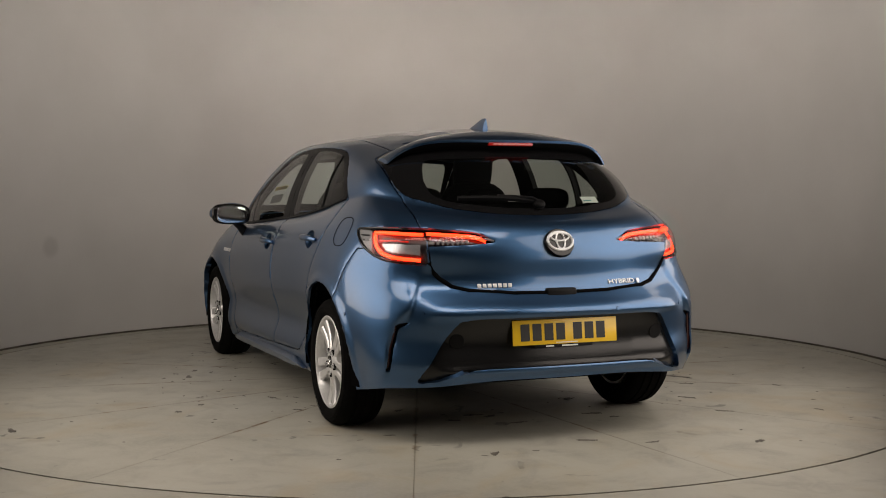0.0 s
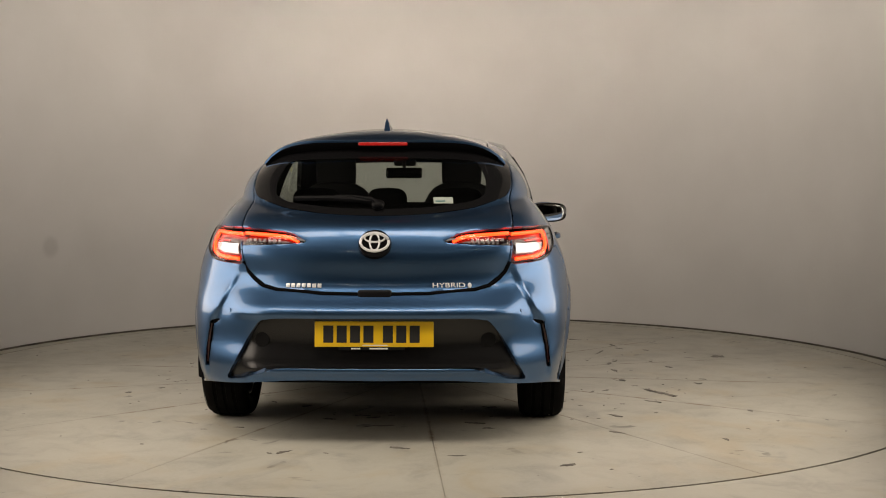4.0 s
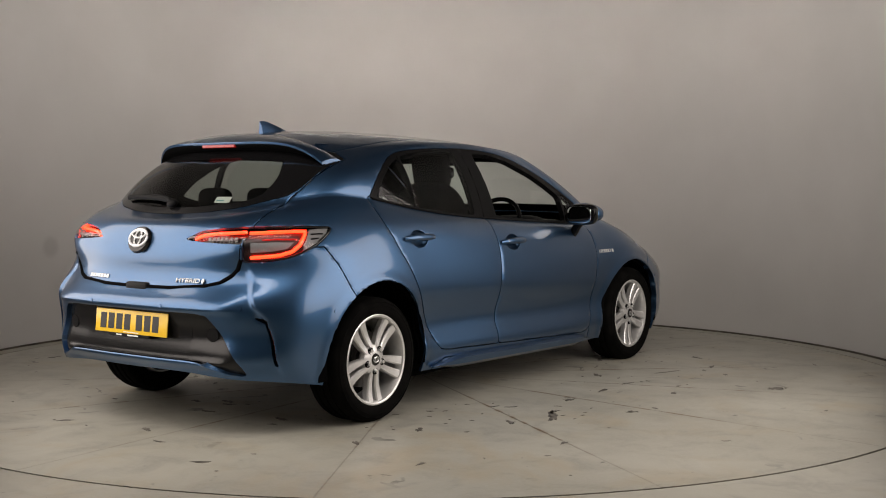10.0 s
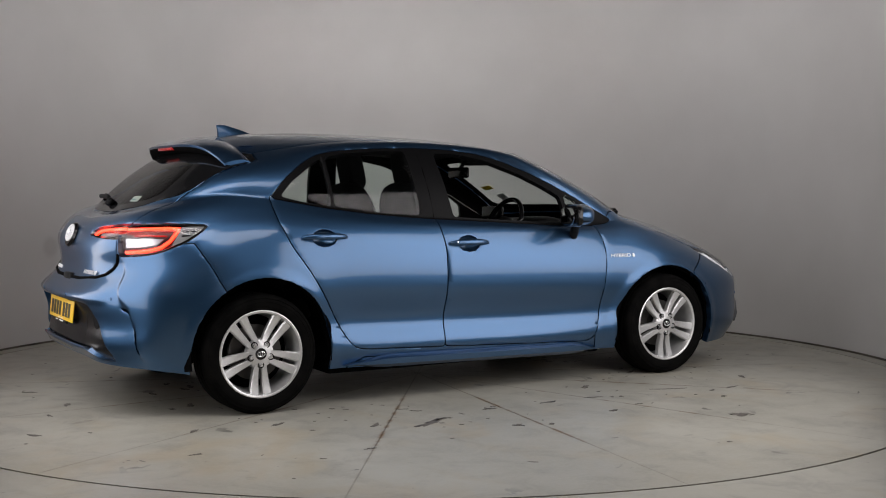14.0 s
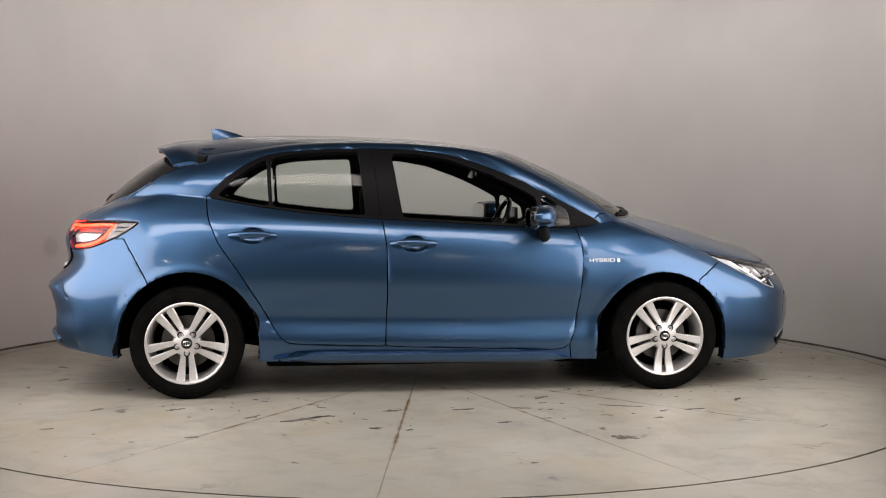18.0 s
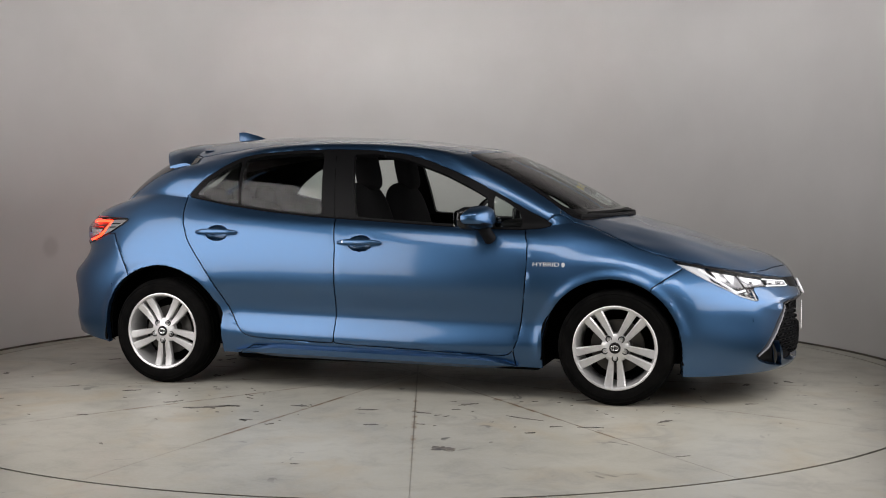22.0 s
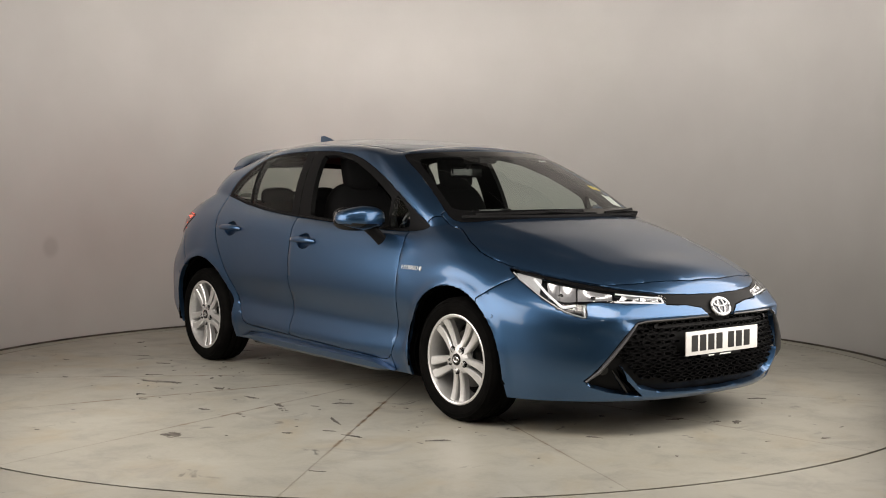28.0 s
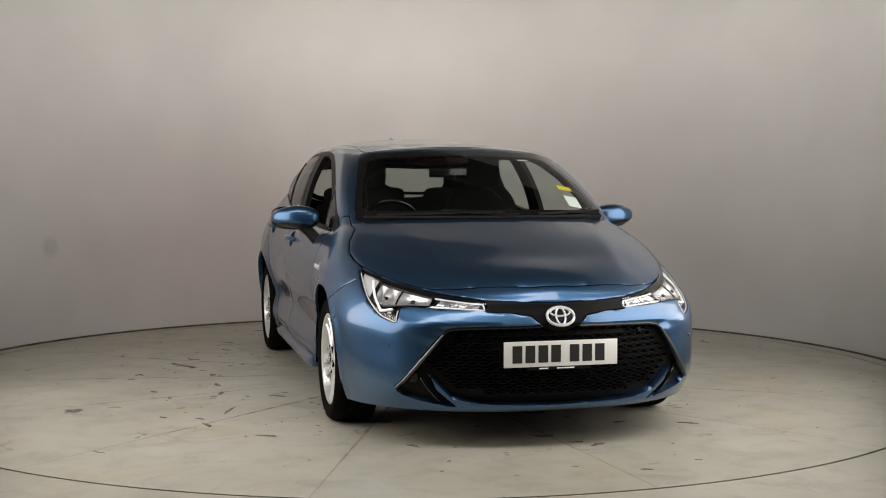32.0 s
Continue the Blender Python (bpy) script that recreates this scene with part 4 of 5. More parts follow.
for sd in (1, -1):
    # satin side blades and the surround
    bm = bmesh.new()
    tube(bm, [on_body("front", a, b, .004, sd)[0] for a, b in ((.505, .507), (.545, .455), (.60, .382), (.65, .312), (.686, .268))], [.008, .012, .015, .015, .008], 8, flat=.6)
    part("blade", bm, M_SATIN, grille, "satin grey grille blade")
    bm = bmesh.new()
    tube(bm, [on_body("front", a, b, .002, sd)[0] for a, b in ((.09, .541), (.3, .539), (.44, .535), (.485, .525), (.51, .505))], .007, 8)
    part("surround", bm, M_GLOSSBLACK, grille)
    # fog lamp pocket
    bm = bmesh.new()
    p, n = on_body("front", .632, .318, -.03, sd)
    disc(bm, frame_at(p, n), .026, .02)
    part("sensor_pod", bm, M_GLOSSBLACK, grille)
    bm = bmesh.new()
    tube(bm, [on_body("front", a, b, -.012, sd)[0] for a, b in ((.60, .32), (.575, .28), (.54, .235), (.51, .205))], [.006, .012, .014, .006], 8, flat=.5)
    part("fin", bm, M_GLOSSBLACK, grille)
    bm = bmesh.new()
    p, n = on_body("front", .393, .511, -.012, sd)
    disc(bm, frame_at(p, n), .011, .012)
    part("parking_sensor", bm, M_TRIM, grille)
    for view, a, b in (("front", .715, .455), ("side", 1.612, .542)):
        p, n = on_body(view, a, b, .001, sd)
        bm = bmesh.new()
        disc(bm, frame_at(p, n), .009, .005)
        part("parking_sensor", bm, M_PAINT, front_bumper)
    for view, a, b in (("rear", .648, .597), ("rear", .25, .595), ("side", -1.638, .567)):
        p, n = on_body(view, a, b, .001, sd)
        bm = bmesh.new()
        disc(bm, frame_at(p, n), .009, .005)
        part("parking_sensor", bm, M_PAINT, rear_bumper)
    # round towing cover on the valance
    p, n = on_body("rear", .50, .47, 0, sd)
    bm = bmesh.new()
    disc(bm, frame_at(p + Vector((.0265, 0, 0)), n), .035, .006, 28)
    part("tow_cover", bm, M_PLASTIC, rear_bumper)

part("centre_panel", patch("rear", ((-.36, .375), (-.001, .372), (.001, .372), (.36, .375)), ((-.40, .548), (-.001, .55), (.001, .55), (.40, .548)), -.027, 1, 40, 8), M_GREYPLASTIC, rear_bumper, "flat grey-black panel behind the plate")

# ---- badges and plates: plain shapes ----
def oval_ring(bm, m, rx, ry, r, n=36):
    tube(bm, [m @ Vector((rx * math.cos(2 * math.pi * k / n), ry * math.sin(2 * math.pi * k / n), 0)) for k in range(n)], r, 8, True)


for view, z, own, lift, sx in (("rear", .893, tailgate, .020, .062), ("front", .580, front_bumper, .006, .062)):
    p, n = on_body(view, 0.0005, z, lift, 1)
    n = Vector((n.x, 0, n.z)).normalized()
    m4 = frame_at(p, n)
    bm = bmesh.new()
    disc(bm, m4 @ Matrix.Translation((0, -.006 if view == "rear" else 0, -.008)), sx + (.012 if view == "rear" else .002), .014, 36, .92 if view == "rear" else .7)
    part("badge_base", bm, M_GLOSSBLACK if view == "rear" else M_BADGEBLUE, own, "dark badge base")
    bm = bmesh.new()
    oval_ring(bm, m4, sx, sx * .68, .0065)
    oval_ring(bm, m4 @ Matrix.Translation((0, 0, .002)), sx * .34, sx * .62, .0045)
    oval_ring(bm, m4 @ Matrix.Translation((0, sx * .3, .002)), sx * .72, sx * .3, .0045)
    part("badge", bm, M_LETTER, own, "silver oval badge")

# lettering
for word, view, a, b, size, sd, own in (("HYBRID", "rear", .325, .7075, .037, -1, tailgate), ("HYBRID", "side", .955, .7315, .037, -1, None), ("HYBRID", "side", .955, .7315, .037, 1, None)):
    p, n = on_body(view, a, b, .002, sd)
    own = own or [o for o in car.children if o.name.startswith("fender")][0 if sd > 0 else 1]
    part("lettering", text_mesh(word, size, .002, frame_at(p, n) @ Matrix.Diagonal((1.15, .82, 1, 1))), M_LETTER, own, "silver lettering reading HYBRID", 30)
    bm = bmesh.new()
    disc(bm, frame_at(p, n) @ Matrix.Translation((.085 * (size / .034), 0, .002)), .009, .004, 14, 1.4)
    part("badge_mark", bm, M_LETTER, own)
for k in range(7):
    bm = bmesh.new()
    p, n = on_body("rear", .245 + k * .0235, .7065, .003, 1)
    box(bm, -.0085, .0085, -.009, .009, -.002, .002, .001)
    bmesh.ops.transform(bm, matrix=frame_at(p, n), verts=bm.verts[:])
    part("badge_bar", bm, M_LETTER, tailgate, "small plain chrome bar")


def plate(cx, cz, tilt, face, material, label):
    holder = new("number_plate")
    holder.parent = rear_bumper if face < 0 else front_bumper
    holder["label"] = label
    m4 = Matrix.Translation((cx, 0, cz)) @ Matrix.Rotation(radians(90 * face), 4, "Z") @ Matrix.Rotation(radians(90 - tilt), 4, "X")
    bm = bmesh.new()
    box(bm, -.26, .26, -.0555, .0555, -.004, .002, .0015)
    bmesh.ops.transform(bm, matrix=m4, verts=bm.verts[:])
    part("backing", bm, material, holder)
    bm = bmesh.new()
    box(bm, -.155, .135, -.070, -.0555, -.006, .001, .001)
    bmesh.ops.transform(bm, matrix=m4, verts=bm.verts[:])
    part("holder_strip", bm, M_PLASTIC, holder)
    x = -.222
    for k in range(7):
        bm = bmesh.new()
        box(bm, x, x + .044, -.0375, .0375, .0021, .0032)
        bmesh.ops.transform(bm, matrix=m4, verts=bm.verts[:])
        part("bar", bm, M_INK, holder, "dark plain bar")
        x += .0585 if k != 3 else .085
    bm = bmesh.new()
    box(bm, -.05, .06, -.0505, -.0465, .0021, .003)
    box(bm, -.10, -.06, -.066, -.060, .0015, .0022)
    box(bm, -.02, .06, -.066, -.060, .0015, .0022)
    bmesh.ops.transform(bm, matrix=m4, verts=bm.verts[:])
    part("small_bar", bm, M_STICK_W, holder)


plate(-2.104, .500, 6, -1, M_PLATE_Y, "yellow number plate with dark bars")
plate(2.246, .4235, 0, 1, M_PLATE_W, "white number plate with dark bars")
for sd in (1, -1):
    bm = bmesh.new()
    box(bm, -2.098, -2.075, .12 * sd - .035, .12 * sd + .035, .560, .572, .003)
    part("plate_lamp", bm, M_PLATELAMP, rear_bumper, "small lit plate lamp")
bm = bmesh.new()
box(bm, -2.075, -1.99, -.075, .075, .642, .690, .01)
part("gate_latch", bm, M_PLASTIC, tailgate, "black tailgate grip")

# black tube standing in for the shadow gap under the tailgate
bm = bmesh.new()
edge = ((.596, .81), (.575, .765), (.548, .737), (.501, .705), (.437, .689), (.235, .674))
pts = [on_body("rear", a, b, -.004, 1)[0] for a, b in edge] + [on_body("rear", .001, .670, -.004, 1)[0]] + [on_body("rear", a, b, -.004, -1)[0] for a, b in edge[::-1]]
tube(bm, pts, .011, 8)
part("gate_gap_shade", bm, M_DARK, tailgate, "black strip standing in for the shadow gap under the tailgate")

# fuel flap seam
bm = bmesh.new()
pts = []
for k in range(28):
    a = 2 * math.pi * k / 28
    pts.append(on_body("side", -1.425 + .082 * math.copysign(abs(math.cos(a)) ** .7, math.cos(a)) + .012 * math.sin(a), .932 + .066 * math.copysign(abs(math.sin(a)) ** .8, math.sin(a)), .0003, 1)[0])
tube(bm, pts, .0022, 5, True)
part("fuel_flap_seam", bm, M_DARK, car, "fuel flap outline")

# ---- wipers ----
def wiper(points, arm, name, own):
    bm = bmesh.new()
    tube(bm, points, .010, 6, flat=1.3)
    w = part(name, bm, M_TRIM, own, "black wiper blade")
    bm = bmesh.new()
    tube(bm, arm, [.013, .011, .008, .006], 8, flat=.7)
    part("wiper_arm", bm, M_TRIM, w)


def screen_pts(y0, z0, y1, z1, lift, n=8):
    out = []
    for i in range(n):
        u = i / (n - 1)
        y = y0 + (y1 - y0) * u
        out.append(on_body("front", abs(y), z0 + (z1 - z0) * u, lift, 1 if y >= 0 else -1)[0])
    return out


wiper(screen_pts(-.58, .990, .06, 1.004, .007), screen_pts(.13, .984, -.2, .998, .014, 4), "wiper", windscreen)
wiper(screen_pts(.24, .992, .645, 1.004, .007), screen_pts(.62, .984, .42, .996, .014, 4), "wiper", windscreen)
bm = bmesh.new()
tube(bm, screen_pts(-.64, .982, .64, .982, .004, 16), .012, 6)
part("cowl", bm, M_PLASTIC, windscreen, "black cowl strip")
wpts = [on_body("rear", a, b, .016, 1)[0] for a, b in ((.0, 1.062), (.12, 1.075), (.24, 1.08), (.385, 1.078))]
wiper([p + Vector((-.004, 0, 0)) for p in wpts], [on_body("rear", a, b, l, 1)[0] for a, b, l in ((.001, 1.055, .02), (.03, 1.068, .03), (.13, 1.082, .026), (.2, 1.086, .022))], "rear_wiper", rear_window)
bm = bmesh.new()
p, n = on_body("rear", .001, 1.052, .014, 1)
blob(bm, (0, 0, 0), (.03, .024, .018), 2.4, 18, 10, frame_at(p, n))
part("wiper_cover", bm, M_TRIM, rear_window)

# stickers on the glass
for view, y, z, w, h, material, own, rot in (("front", .517, 1.138, .042, .024, M_STICK_Y, windscreen, -20), ("front", .513, 1.066, .038, .056, M_STICK_W, windscreen, -20), ("front", .37, 1.297, .04, .008, M_STICK_W, windscreen, 0),
                                             ("rear", -.296, 1.085, .045, .02, M_STICK_W, rear_window, 0)):
    p, n = on_body(view, abs(y), z, -.007, 1 if y > 0 else -1)
    bm = bmesh.new()
    box(bm, -w, w, -h, h, -.0005, .0005)
    bmesh.ops.transform(bm, matrix=frame_at(p, n) @ pose(0, 0, 0, 0, 0, rot), verts=bm.verts[:])
    part("sticker", bm, material, own, "paper sticker")
    if view == "rear":
        bm = bmesh.new()
        box(bm, -w * .8, w * .2, -h * .5, -h * .1, .0006, .0012)
        bmesh.ops.transform(bm, matrix=frame_at(p, n), verts=bm.verts[:])
        part("sticker_bar", bm, M_STICK_B, own)

# ---- wheels ----
def wheel_parts(own, out):
    """One wheel at the origin, axle along y; out is the side that faces outwards."""
    s = out
    bm = bmesh.new()
    prof = [(.214, .088), (.225, .098), (.245, .106), (.268, .107), (.286, .1), (.298, .087), (.3035, .07)]
    for gx in (.045, .0, -.045):
        prof += [(.305, gx + .009), (.298, gx + .006), (.298, gx - .006), (.305, gx - .009)]
    prof += [(.3035, -.07), (.298, -.087), (.286, -.1), (.26, -.106), (.225, -.098), (.214, -.088)]
    lathe(bm, [(r, y * s) for r, y in prof], 72)
    bmesh.ops.recalc_face_normals(bm, faces=bm.faces[:])
    tyre = part("tyre", bm, M_RUBBER, own, "black rubber tyre", 35)
    bm = bmesh.new()
    for k in range(2):
        lathe(bm, [(.262 + k * .018, (.1068 - k * .003) * s), (.2645 + k * .018, (.1085 - k * .003) * s), (.267 + k * .018, (.1065 - k * .003) * s)], 64)
    part("sidewall_rib", bm, M_RUBBER, tyre)
    bm = bmesh.new()
    lathe(bm, [(.2235, .086 * s), (.2235, .095 * s), (.217, .098 * s), (.2085, .095 * s), (.203, .08 * s), (.196, .03 * s), (.19, -.08 * s), (.20, -.08 * s), (.206, .03 * s)], 72)
    # hub dish
    lathe(bm, [(.03, .088 * s), (.052, .086 * s), (.072, .076 * s), (.078, .055 * s), (.07, .04 * s), (.03, .04 * s)], 40)
    for k in range(5):
        ang = radians(-90 + 72 * k)
        for e in (1, -1):
            st = []
            for i in range(6):
                u = i / 5
                r = .055 + (.212 - .055) * u
                mid = e * (.0195 + .0165 * u)
                hw = .0130 + .0115 * u
                top = .084 + .006 * u - .010 * math.sin(math.pi * u)
                ring = []
                for off, dep in ((-hw, -.006), (-hw * .7, 0), (hw * .7, 0), (hw, -.006), (hw * .9, -.034), (-hw * .9, -.034)):
                    t = mid + off
                    x, z = r * math.cos(ang) - t * math.sin(ang), r * math.sin(ang) + t * math.cos(ang)
                    ring.append(bm.verts.new((x, (top + dep) * s, z)))
                st.append(ring)
            for A, B in zip(st, st[1:]):
                for q in range(6):
                    bm.faces.new((A[q], A[(q + 1) % 6], B[(q + 1) % 6], B[q]))
            bm.faces.new(st[0])
            bm.faces.new(st[-1][::-1])
    bmesh.ops.recalc_face_normals(bm, faces=bm.faces[:])
    rim = part("rim", bm, M_ALLOY, own, "silver five-twin-spoke alloy rim", 35)
    bm = bmesh.new()
    disc(bm, pose(0, .088 * s, 0, -90 * s), .031, .008, 28)
    cap = part("hub_cap", bm, M_GLOSSBLACK, rim, "black hub cap with chrome mark")
    bm = bmesh.new()
    m4 = pose(0, .0925 * s, 0, -90 * s)
    oval_ring(bm, m4, .019, .013, .0026, 20)
    oval_ring(bm, m4, .007, .012, .002, 16)
    part("cap_mark", bm, M_CHROME, rim)
    for k in range(5):
        ang = radians(-90 + 72 * k)
        bm = bmesh.new()
        bmesh.ops.create_cone(bm, cap_ends=True, segments=6, radius1=.0115, radius2=.009, depth=.03, matrix=pose(.056 * math.cos(ang), .082 * s, .056 * math.sin(ang), -90 * s))
        part("lug_nut", bm, M_CHROME, rim)
        # black ring standing in for the shade in the nut's recess
        bm = bmesh.new()
        lathe(bm, [(.0125, .0862), (.017, .0868), (.017, .080), (.0125, .080)], 18, True, Matrix.Translation((.056 * math.cos(ang), 0, .056 * math.sin(ang))) @ Matrix.Diagonal((1, s, 1, 1)))
        part("lug_well_shade", bm, M_DARK, rim)
    bm = bmesh.new()
    lathe(bm, [(.02, .02 * s), (.075, .025 * s), (.08, .0), (.142, .002 * s), (.142, -.02 * s), (.02, -.02 * s)], 40)
    part("brake_disc", bm, M_STEEL, own, "grey brake disc")
    bm = bmesh.new()
    lathe(bm, [(.19, -.06 * s), (.19, -.075 * s), (.0, -.075 * s), (.0, -.06 * s)], 32)
    part("back_plate", bm, M_DARK, own)


for hx, hub_z in ((-1.32, .303), (1.32, .303)):
    for sd in (1, -1):
        wheel = new("wheel")
        wheel.parent = car
        wheel.location = (hx, .768 * sd, hub_z)
        wheel_parts(wheel, sd)
        # liner of the wheel opening
        bm = bmesh.new()
        ax, az, ar = ARCHES[0 if hx < 0 else 1]
        cnt = 25
        rows = []
        for k in range(cnt):
            a = math.pi * (-.06 + 1.12 * k / (cnt - 1))
            rows.append([bm.verts.new((ax + r * math.cos(a), y * sd, az + r * math.sin(a))) for r, y in ((ar + .004, .868), (ar + .02, .82), (ar + .03, .58), (.02, .57), (.02, .55), (ar + .05, .56), (ar + .035, .84))])
        for A, B in zip(rows, rows[1:]):
            for q in range(7):
                bm.faces.new((A[q], A[(q + 1) % 7], B[(q + 1) % 7], B[q]))
        bmesh.ops.recalc_face_normals(bm, faces=bm.faces[:])
        part("arch_liner", bm, M_DARK, car)

# underbody
bm = bmesh.new()
box(bm, -.90, .90, -.74, .74, .150, .24, .02)
box(bm, -1.90, -.88, -.54, .54, .25, .34, .02)
box(bm, .88, 2.05, -.54, .54, .185, .25, .02)
part("underbody", bm, M_DARK, car, "dark underbody")

# ---- cabin ----
def seat(cx, cy):
    s = new("seat")
    s.parent = car
    s["label"] = "black fabric seat"
    w = .25
    bm = bmesh.new()
    blob(bm, (cx + .22, cy, .50), (.27, w, .09), 3.4, 28, 12)
    part("cushion", bm, M_FABRIC, s)
    bm = bmesh.new()
    blob(bm, (0, 0, .31), (.105, w * .98, .36), 3.0, 28, 16, pose(cx - .04, cy, .52, 0, -15))
    part("backrest", bm, M_FABRIC, s)
    bm = bmesh.new()
    blob(bm, (0, 0, .735), (.055, .118, .125), 3.8, 24, 14, pose(cx - .01, cy, .52, 0, -12))
    part("headrest", bm, M_FABRIC, s)
    for e in (1, -1):
        bm = bmesh.new()
        tube(bm, [pose(cx - .01, cy, .52, 0, -12) @ Vector((0, .055 * e, z)) for z in (.58, .70)], .006, 8)
        part("headrest_post", bm, M_STEEL, s)


seat(-.06, -.37)
seat(-.06, .37)
bench = new("rear_seat")
bench.parent = car
bm = bmesh.new()
blob(bm, (-.86, 0, .50), (.27, .62, .09), 4, 32, 12)
part("cushion", bm, M_FABRIC, bench)
bm = bmesh.new()
blob(bm, (0, 0, .27), (.08, .60, .30), 4, 32, 14, pose(-1.06, 0, .52, 0, -20))
part("backrest", bm, M_FABRIC, bench)
for y in (-.36, 0, .36):
    bm = bmesh.new()
    blob(bm, (-1.225, y, 1.075), (.04, .12 if y else .10, .062), 3, 20, 10)
    part("headrest", bm, M_FABRIC, bench)
bm = bmesh.new()
blob(bm, (.92, 0, .80), (.30, .66, .135), 3.6, 36, 16)
for v in bm.verts:
    v.co.z -= max(0, .75 - v.co.x) * .12
dash = part("dashboard", bm, M_DASH, car, "black dashboard")
bm = bmesh.new()
blob(bm, (.70, -.37, .925), (.10, .17, .035), 2.6, 24, 10)
part("binnacle", bm, M_DASH, dash)
bm = bmesh.new()
box(bm, .595, .615, -.12, .12, .88, 1.015, .006)
part("display", bm, M_GLOSSBLACK, dash, "black centre display")
steer = new("steering_wheel")
steer.parent = car
sm = pose(.44, -.37, .90, 0, -66, 0)
bm = bmesh.new()
tube(bm, [sm @ Vector((.178 * math.cos(2 * math.pi * k / 40), .178 * math.sin(2 * math.pi * k / 40), 0)) for k in range(40)], .0145, 10, True)
part("steering_rim", bm, M_GLOSSBLACK, steer)
bm = bmesh.new()
blob(bm, (0, 0, 0), (.065, .08, .03), 2.6, 20, 10, sm)
for a in (-90, 90, 180):
    tube(bm, [sm @ Vector((.05 * math.cos(radians(a)), .05 * math.sin(radians(a)), 0)), sm @ Vector((.175 * math.cos(radians(a)), .175 * math.sin(radians(a)), 0))], .014, 8)
tube(bm, [sm @ Vector((0, 0, 0)), (.75, -.37, .80)], .03, 10)
part("steering_hub", bm, M_DASH, steer)
bm = bmesh.new()
box(bm, .335, .362, -.115, .115, 1.195, 1.262, .012)
im = part("inside_mirror", bm, M_GLOSSBLACK, car, "black inside mirror")
bm = bmesh.new()
tube(bm, [(.355, 0, 1.25), (.40, 0, 1.30), (.43, 0, 1.335)], .012, 8)
box(bm, .40, .55, -.07, .07, 1.275, 1.32, .015)
part("camera_box", bm, M_DASH, im)
bm = bmesh.new()
box(bm, -1.30, .75, -.60, .60, .27, .31, .01)
box(bm, -.3, .75, -.11, .11, .31, .62, .03)
box(bm, -1.80, -1.22, -.55, .55, .30, .62, .03)
part("cabin_floor", bm, M_DARK, car)
# headlining
bm = bmesh.new()
NXX, NYY = 22, 12
grid_v = []
for i in range(NXX):
    row = []
    for j in range(NYY):
        x, y = -1.42 + 1.80 * i / (NXX - 1), -.50 + 1.0 * j / (NYY - 1)
        q = TREE.ray_cast(Vector((x, abs(y), 3)), Vector((0, 0, -1)))[0]
        row.append(bm.verts.new((x, y, q.z - .05)))
    grid_v.append(row)
for i in range(NXX - 1):
    for j in range(NYY - 1):
        bm.faces.new((grid_v[i][j], grid_v[i + 1][j], grid_v[i + 1][j + 1], grid_v[i][j + 1]))
part("headlining", bm, M_DASH, car)

BODY.free()
# ---- the studio ----
M_WALL = mat("wall_paint", (.60, .59, .575), .75)
_n, _l, _b = nodes_of(M_WALL)
_c = mottle(M_WALL, 1.3, (.575, .565, .55), (.63, .62, .605), .3, .7)
# a few old marks on the paint: place, half size, tone, strength
for _p, _r, _tone, _k in (((-2.69, 1.54, .70), .10, (.38, .37, .36), .4), ((1.55, 2.68, .9), .22, (.52, .49, .47), .2)):
    _geo, _dist, _rng, _mix = _n.new("ShaderNodeTexCoord"), _n.new("ShaderNodeVectorMath"), _n.new("ShaderNodeMapRange"), _n.new("ShaderNodeMix")
    _dist.operation = "DISTANCE"
    _dist.inputs[1].default_value = _p
    _l.new(_geo.outputs["Object"], _dist.inputs[0])
    _rng.interpolation_type = "SMOOTHSTEP"
    _rng.inputs["From Min"].default_value, _rng.inputs["From Max"].default_value = _r, _r * .4
    _rng.inputs["To Max"].default_value = _k
    _l.new(_dist.outputs["Value"], _rng.inputs["Value"])
    _mix.data_type = "RGBA"
    _l.new(_rng.outputs["Result"], _mix.inputs["Factor"])
    _l.new(_c, _mix.inputs[6])
    _mix.inputs[7].default_value = (*_tone, 1)
    _c = _mix.outputs[2]
_l.new(_c, _b.inputs["Base Color"])
noise_bump(M_WALL, 60, .06, distance=.004)


def math_node(tree, op, a, b=None, clamp=False):
    nd = tree.nodes.new("ShaderNodeMath")
    nd.operation, nd.use_clamp = op, clamp
    for i, v in enumerate((a, b)):
        if v is None:
            continue
        if isinstance(v, (int, float)):
            nd.inputs[i].default_value = v
        else:
            tree.links.new(v, nd.inputs[i])
    return nd.outputs[0]


